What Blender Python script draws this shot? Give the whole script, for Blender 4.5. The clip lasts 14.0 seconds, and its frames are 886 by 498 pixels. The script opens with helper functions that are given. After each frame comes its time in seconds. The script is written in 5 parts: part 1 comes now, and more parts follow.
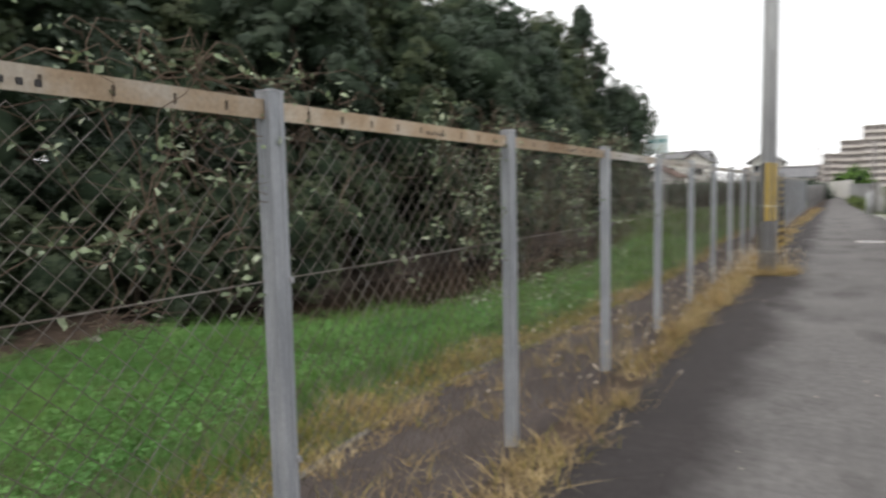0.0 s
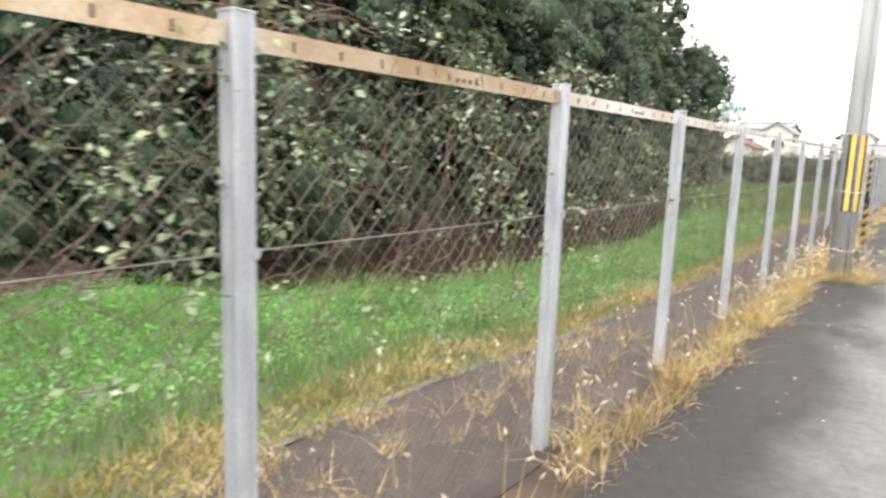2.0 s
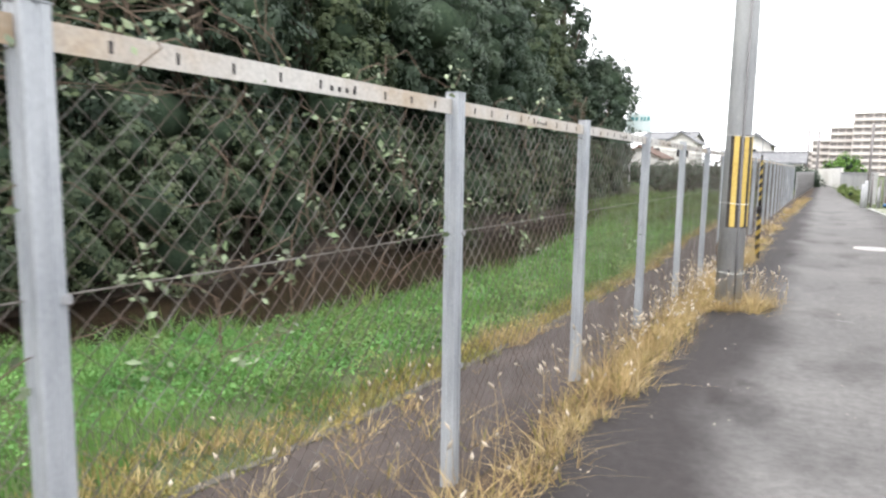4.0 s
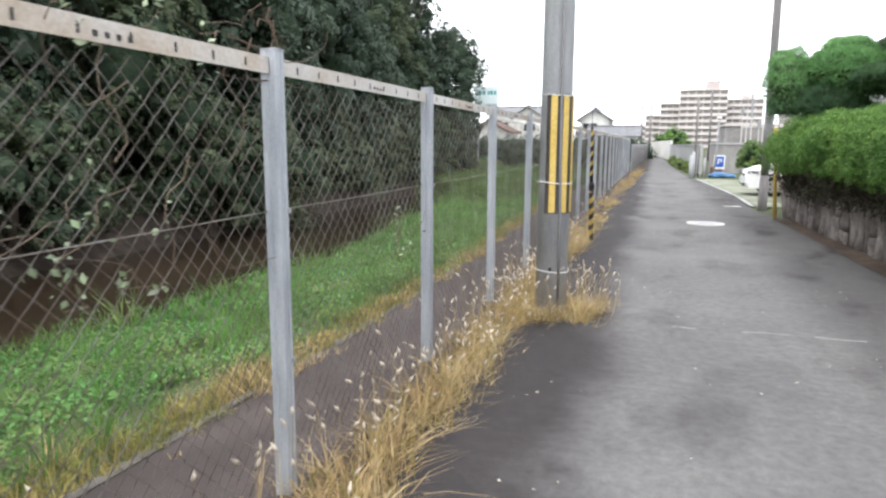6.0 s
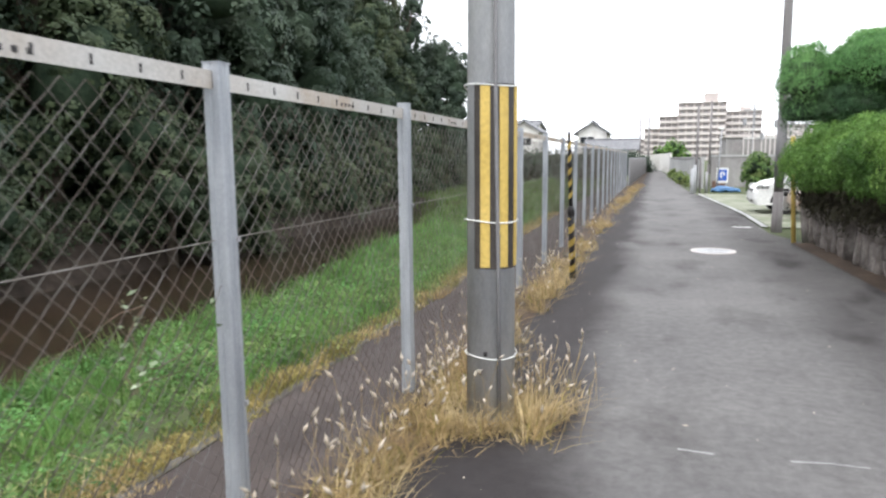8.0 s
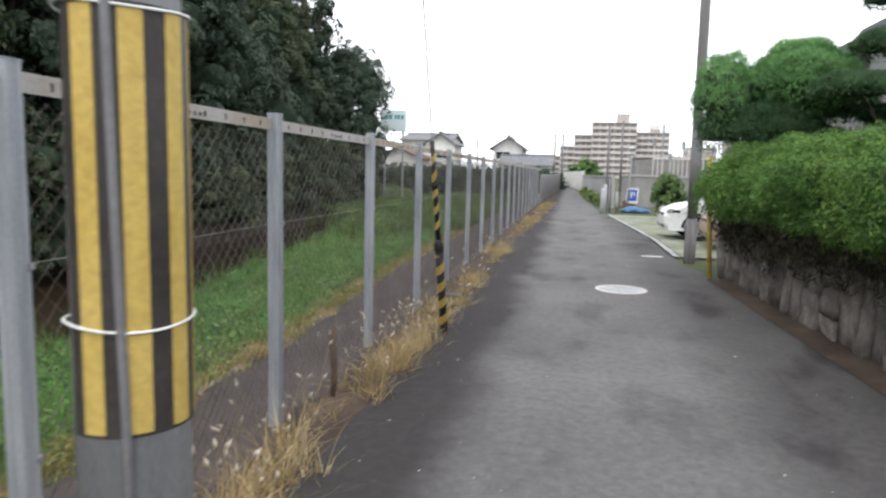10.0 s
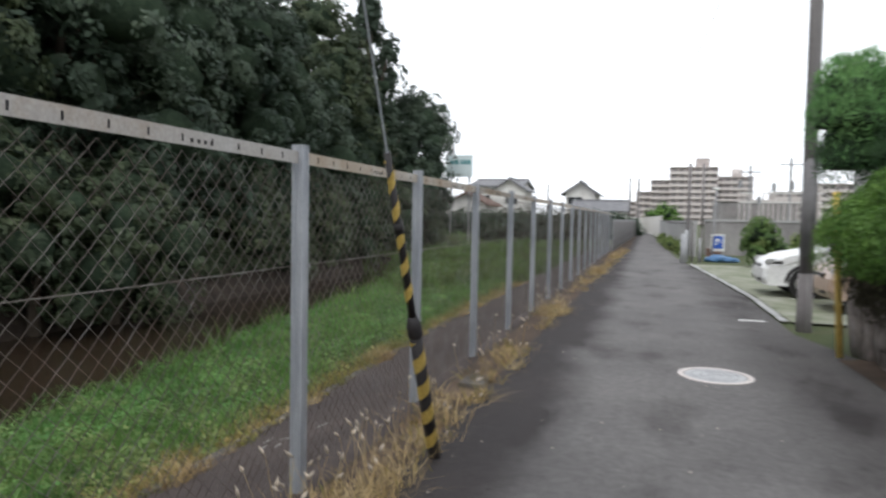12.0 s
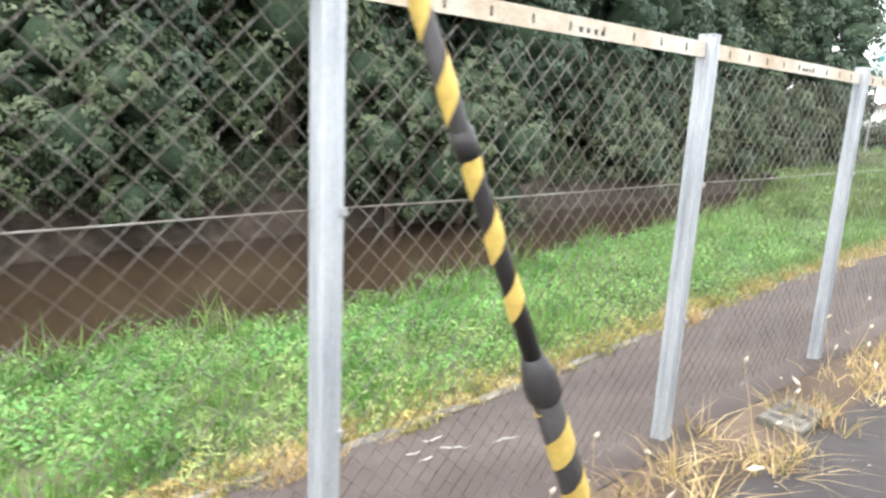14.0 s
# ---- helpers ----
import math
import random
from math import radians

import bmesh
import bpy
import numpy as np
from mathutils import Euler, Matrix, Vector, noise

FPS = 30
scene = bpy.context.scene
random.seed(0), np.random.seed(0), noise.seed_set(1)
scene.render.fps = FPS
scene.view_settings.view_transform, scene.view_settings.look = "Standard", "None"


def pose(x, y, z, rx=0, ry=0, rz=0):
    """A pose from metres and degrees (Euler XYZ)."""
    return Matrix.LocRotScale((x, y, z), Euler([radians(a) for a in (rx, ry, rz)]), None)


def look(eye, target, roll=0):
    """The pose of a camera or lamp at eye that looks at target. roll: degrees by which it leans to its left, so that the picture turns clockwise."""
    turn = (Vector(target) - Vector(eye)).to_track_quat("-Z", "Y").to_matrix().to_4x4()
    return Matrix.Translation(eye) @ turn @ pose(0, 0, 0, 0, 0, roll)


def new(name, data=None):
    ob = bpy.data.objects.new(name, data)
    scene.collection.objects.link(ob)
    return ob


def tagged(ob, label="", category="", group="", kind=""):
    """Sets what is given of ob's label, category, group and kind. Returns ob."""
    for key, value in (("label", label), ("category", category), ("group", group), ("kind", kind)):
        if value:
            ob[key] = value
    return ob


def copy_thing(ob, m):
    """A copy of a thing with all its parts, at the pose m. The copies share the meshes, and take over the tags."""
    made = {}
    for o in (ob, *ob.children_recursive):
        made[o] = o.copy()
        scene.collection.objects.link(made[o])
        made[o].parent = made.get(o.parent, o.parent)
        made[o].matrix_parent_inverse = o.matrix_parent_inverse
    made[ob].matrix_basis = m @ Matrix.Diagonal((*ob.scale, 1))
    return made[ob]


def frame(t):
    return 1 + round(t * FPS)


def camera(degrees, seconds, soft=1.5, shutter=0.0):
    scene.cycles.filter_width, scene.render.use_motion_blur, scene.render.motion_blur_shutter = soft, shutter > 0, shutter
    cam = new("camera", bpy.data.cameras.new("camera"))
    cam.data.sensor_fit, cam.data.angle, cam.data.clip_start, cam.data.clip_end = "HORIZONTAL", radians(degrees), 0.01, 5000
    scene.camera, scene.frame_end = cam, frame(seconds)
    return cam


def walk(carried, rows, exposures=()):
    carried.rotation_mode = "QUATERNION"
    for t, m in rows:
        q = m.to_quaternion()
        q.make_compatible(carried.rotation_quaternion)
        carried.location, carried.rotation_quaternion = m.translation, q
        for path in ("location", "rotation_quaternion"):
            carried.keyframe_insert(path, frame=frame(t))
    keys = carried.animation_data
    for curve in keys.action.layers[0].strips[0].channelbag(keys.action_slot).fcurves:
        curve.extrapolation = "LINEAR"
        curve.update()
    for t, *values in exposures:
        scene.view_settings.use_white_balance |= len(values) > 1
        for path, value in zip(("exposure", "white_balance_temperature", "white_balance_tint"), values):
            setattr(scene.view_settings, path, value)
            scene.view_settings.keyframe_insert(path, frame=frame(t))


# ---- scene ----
cam = camera(67.8, 14.0, soft=2.4, shutter=0.3)
PATH = [
    (0, (0.101, 0.104, 1.604), (-0.921, 1.815, 1.436), -1.3),
    (0.5, (0.041, 0.72, 1.649), (-1.415, 2.067, 1.395), 0.3),
    (1, (0.011, 1.313, 1.588), (-1.485, 2.605, 1.285), 2.3),
    (1.5, (-0.076, 2.098, 1.637), (-1.47, 3.497, 1.325), 1.6),
    (2, (-0.047, 2.666, 1.625), (-1.215, 4.261, 1.326), 2.1),
    (2.5, (0.018, 3.293, 1.649), (-1.047, 4.968, 1.404), 1.4),
    (5, (-0.119, 6.136, 1.617), (-0.928, 7.942, 1.329), 1.7),
    (5.5, (-0.05, 6.768, 1.649), (-0.658, 8.649, 1.343), 2.2),
    (6, (-0.089, 7.335, 1.595), (-0.689, 9.217, 1.279), 0.3),
    (6.5, (-0.038, 7.914, 1.614), (-0.64, 9.799, 1.325), -0.6),
    (7, (-0.043, 8.484, 1.61), (-0.657, 10.368, 1.336), -0.6),
    (9.5, (0.07, 11.393, 1.609), (-0.419, 13.315, 1.353), 0.9),
    (10, (0.167, 11.975, 1.654), (-0.204, 13.926, 1.42), 1.4),
    (10.5, (0.194, 12.615, 1.609), (-0.083, 14.586, 1.411), 2.0),
    (11, (0.223, 13.265, 1.621), (-0.192, 15.214, 1.448), 2.4),
    (11.5, (0.259, 13.861, 1.605), (-0.197, 15.804, 1.483), 2.3),
    (12, (0.245, 14.498, 1.595), (-0.347, 16.406, 1.497), 1.1),
    (12.5, (0.108, 15.108, 1.584), (-1.1, 16.698, 1.466), -0.6),
    (13, (-0.008, 15.742, 1.598), (-1.462, 17.096, 1.373), 0.9),
    (13.5, (-0.066, 16.297, 1.573), (-1.567, 17.58, 1.257), 2.0),
    (14, (-0.042, 16.891, 1.596), (-1.516, 18.176, 1.181), 2.7),
]
EXPOSURES = [
    (0.0, 0.15, 6700, 10), (0.5, 1.1, 7000, 10), (1.0, 1.5, 7000, 10), (1.5, 1.6, 7000, 10), (2.0, 1.65, 6900, 10), (2.5, 1.55, 6800, 10),
    (5.0, 1.15, 6350, 10), (6.5, 1.0, 6300, 10), (9.5, 0.8, 6300, 10), (10.0, 0.5, 6300, 10), (10.5, 0.4, 6300, 10), (11.0, 0.35, 6300, 10), (12.0, 0.15, 6300, 10),
    (12.5, 0.25, 6250, 10), (13.0, 1.65, 6400, 8), (13.5, 2.1, 6450, 8), (14.0, 2.15, 6450, 8),
]
walk(cam, [(t, look(eye, target, roll)) for t, eye, target, roll in PATH], EXPOSURES)

# ---- daylight: a bright overcast sky and a weak, wide sun ----
SUN_ELEVATION, SUN_TURN = radians(58), radians(200)
world = bpy.data.worlds.new("overcast")
scene.world = world
world.use_nodes = True
wn = world.node_tree.nodes
wl = world.node_tree.links
sky = wn.new("ShaderNodeTexSky")
sky.sky_type, sky.sun_disc = "NISHITA", False
sky.sun_elevation, sky.sun_rotation = SUN_ELEVATION, SUN_TURN
sky.air_density, sky.dust_density, sky.ozone_density = 1.0, 1.0, 1.0
pale = wn.new("ShaderNodeHueSaturation")
pale.inputs["Saturation"].default_value = 0.12
wl.new(sky.outputs[0], pale.inputs["Color"])
gain = wn.new("ShaderNodeMix")
gain.data_type, gain.blend_type = "RGBA", "MIX"
gain.inputs["Factor"].default_value = 0.8
for socket in gain.inputs:
    if socket.name == "A" and socket.type == "RGBA":
        wl.new(pale.outputs[0], socket)
    if socket.name == "B" and socket.type == "RGBA":
        socket.default_value = (10.0, 10.2, 10.5, 1)
for socket in gain.outputs:
    if socket.type == "RGBA":
        wl.new(socket, wn["Background"].inputs["Color"])
wn["Background"].inputs["Strength"].default_value = 0.14
lamp = bpy.data.lights.new("sun", "SUN")
lamp.energy, lamp.angle, lamp.color = 1.2, radians(25), (1.0, 0.96, 0.9)
sun = new("sun", lamp)
sun.matrix_world = look((0, 0, 30), (30 * math.sin(SUN_TURN) / math.tan(SUN_ELEVATION) * -1, -30 * math.cos(SUN_TURN) / math.tan(SUN_ELEVATION), 0))

# ---- materials ----
def surf(name, colours, scale=4.0, rough=0.8, bump=0.0, fine=60.0, metal=0.0, rand=0.0, island=False, trans=0.0, stretch=(1, 1, 1), spec=0.3, detail=6.0, shift=False):
    """A procedural surface: a coarse noise picks between the colours, a fine one adds grain and relief."""
    m = bpy.data.materials.new(name)
    m.use_nodes = True
    n, l = m.node_tree.nodes, m.node_tree.links
    b = n["Principled BSDF"]
    b.inputs["Metallic"].default_value = metal
    b.inputs["Specular IOR Level"].default_value = spec
    tc = n.new("ShaderNodeTexCoord")
    mp = n.new("ShaderNodeMapping")
    mp.inputs["Scale"].default_value = stretch
    l.new(tc.outputs["Object"], mp.inputs["Vector"])
    if shift:
        away = n.new("ShaderNodeMath")
        away.operation = "MULTIPLY"
        away.inputs[1].default_value = 90.0
        l.new(n.new("ShaderNodeObjectInfo").outputs["Random"], away.inputs[0])
        l.new(away.outputs[0], mp.inputs["Location"])
    big = n.new("ShaderNodeTexNoise")
    big.inputs["Scale"].default_value, big.inputs["Detail"].default_value = scale, detail
    big.inputs["Roughness"].default_value = 0.62
    l.new(mp.outputs[0], big.inputs["Vector"])
    ramp = n.new("ShaderNodeValToRGB")
    el = ramp.color_ramp.elements
    for i, c in enumerate(colours):
        pos = 0.3 + 0.4 * i / max(1, len(colours) - 1)
        e = el[i] if i < 2 else el.new(pos)
        e.position, e.color = pos, (*c, 1)
    l.new(big.outputs["Fac"], ramp.inputs["Fac"])
    small = n.new("ShaderNodeTexNoise")
    small.inputs["Scale"].default_value, small.inputs["Detail"].default_value = fine, 3.0
    l.new(mp.outputs[0], small.inputs["Vector"])
    mr = n.new("ShaderNodeMapRange")
    mr.inputs["To Min"].default_value, mr.inputs["To Max"].default_value = 0.7, 1.3
    l.new(small.outputs["Fac"], mr.inputs["Value"])
    hsv = n.new("ShaderNodeHueSaturation")
    l.new(ramp.outputs["Color"], hsv.inputs["Color"])
    value = mr.outputs[0]
    if rand:
        src = n.new("ShaderNodeNewGeometry").outputs["Random Per Island"] if island else n.new("ShaderNodeObjectInfo").outputs["Random"]
        rr = n.new("ShaderNodeMapRange")
        rr.inputs["To Min"].default_value, rr.inputs["To Max"].default_value = 1 - rand, 1 + rand
        l.new(src, rr.inputs["Value"])
        mu = n.new("ShaderNodeMath")
        mu.operation = "MULTIPLY"
        l.new(value, mu.inputs[0]), l.new(rr.outputs[0], mu.inputs[1])
        value = mu.outputs[0]
    l.new(value, hsv.inputs["Value"])
    l.new(hsv.outputs[0], b.inputs["Base Color"])
    ro = n.new("ShaderNodeMapRange")
    ro.inputs["To Min"].default_value, ro.inputs["To Max"].default_value = max(0.02, rough - 0.12), min(1, rough + 0.12)
    l.new(big.outputs["Fac"], ro.inputs["Value"])
    l.new(ro.outputs[0], b.inputs["Roughness"])
    if bump:
        bu = n.new("ShaderNodeBump")
        bu.inputs["Strength"].default_value, bu.inputs["Distance"].default_value = bump, 0.02
        l.new(small.outputs["Fac"], bu.inputs["Height"])
        l.new(bu.outputs[0], b.inputs["Normal"])
    if trans:
        tr = n.new("ShaderNodeBsdfTranslucent")
        l.new(hsv.outputs[0], tr.inputs["Color"])
        mx = n.new("ShaderNodeMixShader")
        mx.inputs["Fac"].default_value = trans
        l.new(b.outputs[0], mx.inputs[1]), l.new(tr.outputs[0], mx.inputs[2])
        l.new(mx.outputs[0], n["Material Output"].inputs["Surface"])
    return m


M = {}
M["asphalt"] = surf("asphalt", [(0.105, 0.1, 0.1), (0.135, 0.129, 0.128), (0.17, 0.163, 0.16)], 0.45, 0.85, 0.5, 160)
M["apron"] = surf("apron", [(0.039, 0.029, 0.028), (0.055, 0.043, 0.04), (0.082, 0.065, 0.06)], 0.8, 0.9, 0.4, 120)
M["soil"] = surf("soil", [(0.035, 0.024, 0.017), (0.068, 0.047, 0.034), (0.115, 0.082, 0.06)], 1.5, 0.95, 0.8, 40)
M["earth"] = surf("earth", [(0.045, 0.06, 0.026), (0.065, 0.082, 0.033), (0.09, 0.085, 0.045)], 1.2, 0.95, 0.8, 30)
M["steel"] = surf("galvanised", [(0.25, 0.265, 0.29), (0.34, 0.355, 0.38), (0.43, 0.445, 0.47)], 3, 0.5, 0.06, 90, metal=0.2, rand=0.1, stretch=(3, 3, 0.6), shift=True)
M["rail"] = surf("grey_rail", [(0.34, 0.26, 0.18), (0.43, 0.4, 0.37), (0.48, 0.47, 0.455)], 1.6, 0.6, 0.1, 70, metal=0.1, rand=0.12, shift=True)
M["rail_rust"] = surf("rusty_rail", [(0.27, 0.175, 0.1), (0.37, 0.285, 0.2), (0.46, 0.425, 0.375)], 3.2, 0.7, 0.1, 70, metal=0.05, rand=0.15, shift=True)
M["rail_worn"] = surf("worn_rail", [(0.29, 0.205, 0.13), (0.4, 0.345, 0.28), (0.46, 0.44, 0.41)], 2.4, 0.65, 0.1, 70, metal=0.05, rand=0.12, shift=True)
M["wire"] = surf("fence_wire", [(0.1, 0.075, 0.06), (0.17, 0.15, 0.135), (0.28, 0.27, 0.26)], 5, 0.55, 0.0, 60, metal=0.3, shift=True)
M["concrete"] = surf("concrete", [(0.32, 0.325, 0.34), (0.42, 0.425, 0.44), (0.5, 0.505, 0.51)], 3, 0.85, 0.15, 70, stretch=(2, 2, 0.5))
M["yellow"] = surf("yellow_plastic", [(0.5, 0.35, 0.085), (0.6, 0.435, 0.13)], 5, 0.5, 0.03, 40)
M["black"] = surf("black_plastic", [(0.022, 0.02, 0.022), (0.04, 0.036, 0.036)], 5, 0.5, 0.05, 40)
M["brownblack"] = surf("faded_black", [(0.035, 0.03, 0.028), (0.06, 0.052, 0.048)], 5, 0.5, 0.03, 40)
M["white"] = surf("white_paint", [(0.7, 0.7, 0.68), (0.8, 0.8, 0.78)], 3, 0.6, 0.05, 40)
M["stone"] = surf("wall_stone", [(0.075, 0.062, 0.055), (0.16, 0.138, 0.125), (0.29, 0.26, 0.24)], 3.5, 0.9, 0.7, 25, rand=0.35)
M["bark"] = surf("bark", [(0.05, 0.038, 0.03), (0.1, 0.08, 0.06)], 6, 0.95, 0.8, 30, stretch=(3, 3, 0.5))
M["leaf_dark"] = surf("leaf_dark", [(0.026, 0.044, 0.031), (0.049, 0.073, 0.048), (0.088, 0.116, 0.075)], 0.55, 0.62, 0, 5, rand=0.22, island=True, trans=0.25)
M["leaf_mid"] = surf("leaf_mid", [(0.029, 0.047, 0.025), (0.058, 0.08, 0.039), (0.11, 0.13, 0.065)], 0.7, 0.6, 0, 5, rand=0.22, island=True, trans=0.25)
M["leaf_shrub"] = surf("leaf_shrub", [(0.024, 0.04, 0.022), (0.05, 0.07, 0.036), (0.1, 0.12, 0.06)], 0.7, 0.62, 0, 5, rand=0.22, island=True, trans=0.2)
M["leaf_bush"] = surf("leaf_bush", [(0.045, 0.064, 0.038), (0.085, 0.108, 0.06), (0.145, 0.165, 0.09)], 0.8, 0.62, 0, 5, rand=0.2, island=True, trans=0.25)
# solid lumps behind the leaves: the shade of the gaps is their dark colour
M["shaded_core"] = surf("shaded_core", [(0.023, 0.036, 0.024), (0.048, 0.068, 0.042)], 5, 0.95, 1.0, 18, spec=0.05)
M["hedge"] = surf("hedge_leaf", [(0.06, 0.14, 0.03), (0.115, 0.22, 0.046), (0.2, 0.32, 0.075)], 1.5, 0.6, 0, 5, rand=0.45, island=True, trans=0.35)
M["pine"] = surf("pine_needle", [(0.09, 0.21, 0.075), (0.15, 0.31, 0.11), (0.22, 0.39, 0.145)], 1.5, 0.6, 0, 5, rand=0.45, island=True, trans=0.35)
# Needles of shaded lower pads and the rear pine; shade is in the colour.
M["pine_dark_shaded"] = surf("dark_shaded_pine_needle", [(0.03, 0.07, 0.032), (0.05, 0.105, 0.045), (0.08, 0.145, 0.062)], 1.5, 0.6, 0, 5, rand=0.35, island=True, trans=0.2)
M["grass"] = surf("grass", [(0.055, 0.14, 0.034), (0.11, 0.225, 0.055), (0.21, 0.33, 0.095)], 0.8, 0.6, 0, 5, rand=0.32, island=True, trans=0.35)
M["weed"] = surf("weed_leaf", [(0.065, 0.18, 0.05), (0.135, 0.3, 0.085), (0.22, 0.4, 0.13)], 0.9, 0.6, 0, 5, rand=0.32, island=True, trans=0.35)
M["bank_leaf"] = surf("bank_leaf", [(0.045, 0.1, 0.028), (0.11, 0.19, 0.053), (0.24, 0.3, 0.11)], 2.2, 0.6, 0, 5, rand=0.26, island=True, trans=0.3)
M["dry"] = surf("dry_grass", [(0.28, 0.185, 0.09), (0.44, 0.325, 0.165), (0.6, 0.49, 0.3)], 2, 0.8, 0, 5, rand=0.45, island=True, trans=0.3)
M["mixed"] = surf("yellowing_grass", [(0.14, 0.17, 0.045), (0.27, 0.23, 0.08), (0.4, 0.3, 0.13)], 2, 0.8, 0, 5, rand=0.45, island=True, trans=0.3)
M["plume"] = surf("seed_head", [(0.5, 0.43, 0.34), (0.68, 0.6, 0.5)], 4, 0.9, 0, 20, rand=0.3, island=True, trans=0.3)
M["gravel"] = surf("worn_gravel", [(0.12, 0.15, 0.08), (0.22, 0.23, 0.17), (0.33, 0.33, 0.28)], 1.2, 0.95, 0.4, 40)
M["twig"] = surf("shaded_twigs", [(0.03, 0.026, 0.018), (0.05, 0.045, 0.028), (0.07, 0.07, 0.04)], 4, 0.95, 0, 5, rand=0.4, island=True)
M["pale_weed"] = surf("pale_weed", [(0.1, 0.17, 0.045), (0.2, 0.26, 0.085), (0.34, 0.37, 0.16)], 0.9, 0.65, 0, 5, rand=0.3, island=True, trans=0.3)
# the palest tone paints the whitish glints on glossy leaves
M["vine"] = surf("vine_leaf", [(0.07, 0.11, 0.05), (0.17, 0.22, 0.12), (0.42, 0.46, 0.34)], 6, 0.35, 0, 5, rand=0.55, island=True, trans=0.25, spec=0.5)
M["stem"] = surf("vine_stem", [(0.08, 0.055, 0.04), (0.16, 0.12, 0.09)], 6, 0.9, 0.3, 30)

M["field"] = surf("field_grass", [(0.05, 0.1, 0.025), (0.09, 0.14, 0.04), (0.15, 0.17, 0.07)], 0.25, 0.7, 0, 5, rand=0.4, island=True, trans=0.3)
M["polegrey"] = surf("weathered_pole", [(0.14, 0.125, 0.125), (0.2, 0.185, 0.185), (0.26, 0.245, 0.24)], 3, 0.85, 0.15, 60, stretch=(3, 3, 0.4))
M["sleeve"] = surf("grey_sleeve", [(0.15, 0.145, 0.15), (0.22, 0.215, 0.22)], 3, 0.7, 0.1, 60)
M["carwhite"] = surf("white_car_paint", [(0.72, 0.72, 0.71), (0.78, 0.78, 0.77)], 1, 0.25, 0, 20, spec=0.5)
M["carbeige"] = surf("beige_car_paint", [(0.36, 0.26, 0.2), (0.42, 0.31, 0.24)], 1, 0.3, 0, 20, spec=0.5)
M["glass"] = surf("dark_glass", [(0.02, 0.022, 0.025), (0.03, 0.033, 0.036)], 2, 0.14, 0, 20, spec=0.6)
M["tyre"] = surf("rubber", [(0.02, 0.02, 0.02), (0.032, 0.03, 0.03)], 6, 0.85, 0.2, 60)
M["alloy"] = surf("alloy", [(0.5, 0.5, 0.5), (0.6, 0.6, 0.6)], 6, 0.3, 0, 60, metal=0.8)
M["plaster"] = surf("plaster", [(0.55, 0.53, 0.5), (0.65, 0.63, 0.6), (0.72, 0.71, 0.68)], 0.8, 0.9, 0.1, 20)
M["greywall"] = surf("grey_wall", [(0.28, 0.28, 0.28), (0.37, 0.37, 0.365), (0.45, 0.445, 0.435)], 0.6, 0.9, 0.15, 25)
M["rooftile"] = surf("grey_roof_tiles", [(0.11, 0.11, 0.12), (0.16, 0.16, 0.17), (0.22, 0.22, 0.22)], 2, 0.7, 0.3, 20)
M["brownroof"] = surf("brown_roof", [(0.13, 0.08, 0.06), (0.19, 0.12, 0.1)], 2, 0.8, 0.3, 20)
# apartment colours, raised so that they carry the pale haze of distance
M["aptwall"] = surf("beige_facade", [(0.38, 0.335, 0.32), (0.45, 0.4, 0.38)], 0.3, 0.9, 0, 10)
M["aptband"] = surf("pale_balcony", [(0.52, 0.475, 0.455), (0.6, 0.555, 0.535)], 0.3, 0.9, 0, 10)
M["recess"] = surf("balcony_glass", [(0.2, 0.185, 0.185), (0.28, 0.26, 0.255)], 0.8, 0.4, 0, 10)
M["blue"] = surf("blue_paint", [(0.03, 0.09, 0.4), (0.05, 0.13, 0.5)], 3, 0.5, 0, 20)
M["tarp"] = surf("blue_tarpaulin", [(0.04, 0.12, 0.26), (0.1, 0.2, 0.36)], 3, 0.5, 0.3, 12)
M["cyan"] = surf("pale_cyan_board", [(0.66, 0.76, 0.78), (0.76, 0.84, 0.85)], 0.3, 0.5, 0, 10)
M["teal"] = surf("teal_paint", [(0.08, 0.3, 0.32), (0.12, 0.36, 0.38)], 0.5, 0.5, 0, 10)
M["iron"] = surf("grey_iron", [(0.25, 0.25, 0.26), (0.38, 0.38, 0.39)], 3, 0.6, 0.1, 40, metal=0.2)
M["sheet"] = surf("weathered_sheet_fence", [(0.16, 0.15, 0.147), (0.24, 0.228, 0.225), (0.32, 0.31, 0.3)], 1, 0.8, 0.1, 30, stretch=(1, 3, 0.4))

# mud below the bank and trees, its colour darkened to hold their shade
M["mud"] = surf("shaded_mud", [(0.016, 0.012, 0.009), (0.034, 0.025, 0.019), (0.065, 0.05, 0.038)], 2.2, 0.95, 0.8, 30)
M["leaf_litter"] = surf("leaf_litter", [(0.06, 0.042, 0.03), (0.13, 0.092, 0.068), (0.24, 0.18, 0.14)], 2.0, 0.9, 0, 5, rand=0.5, island=True)
M["edging"] = surf("mossy_edging", [(0.06, 0.055, 0.045), (0.1, 0.09, 0.08), (0.16, 0.15, 0.13)], 3, 0.9, 0.5, 40)
M["scrap"] = surf("dirty_paper", [(0.34, 0.33, 0.31), (0.46, 0.45, 0.43)], 8, 0.8, 0.1, 30)

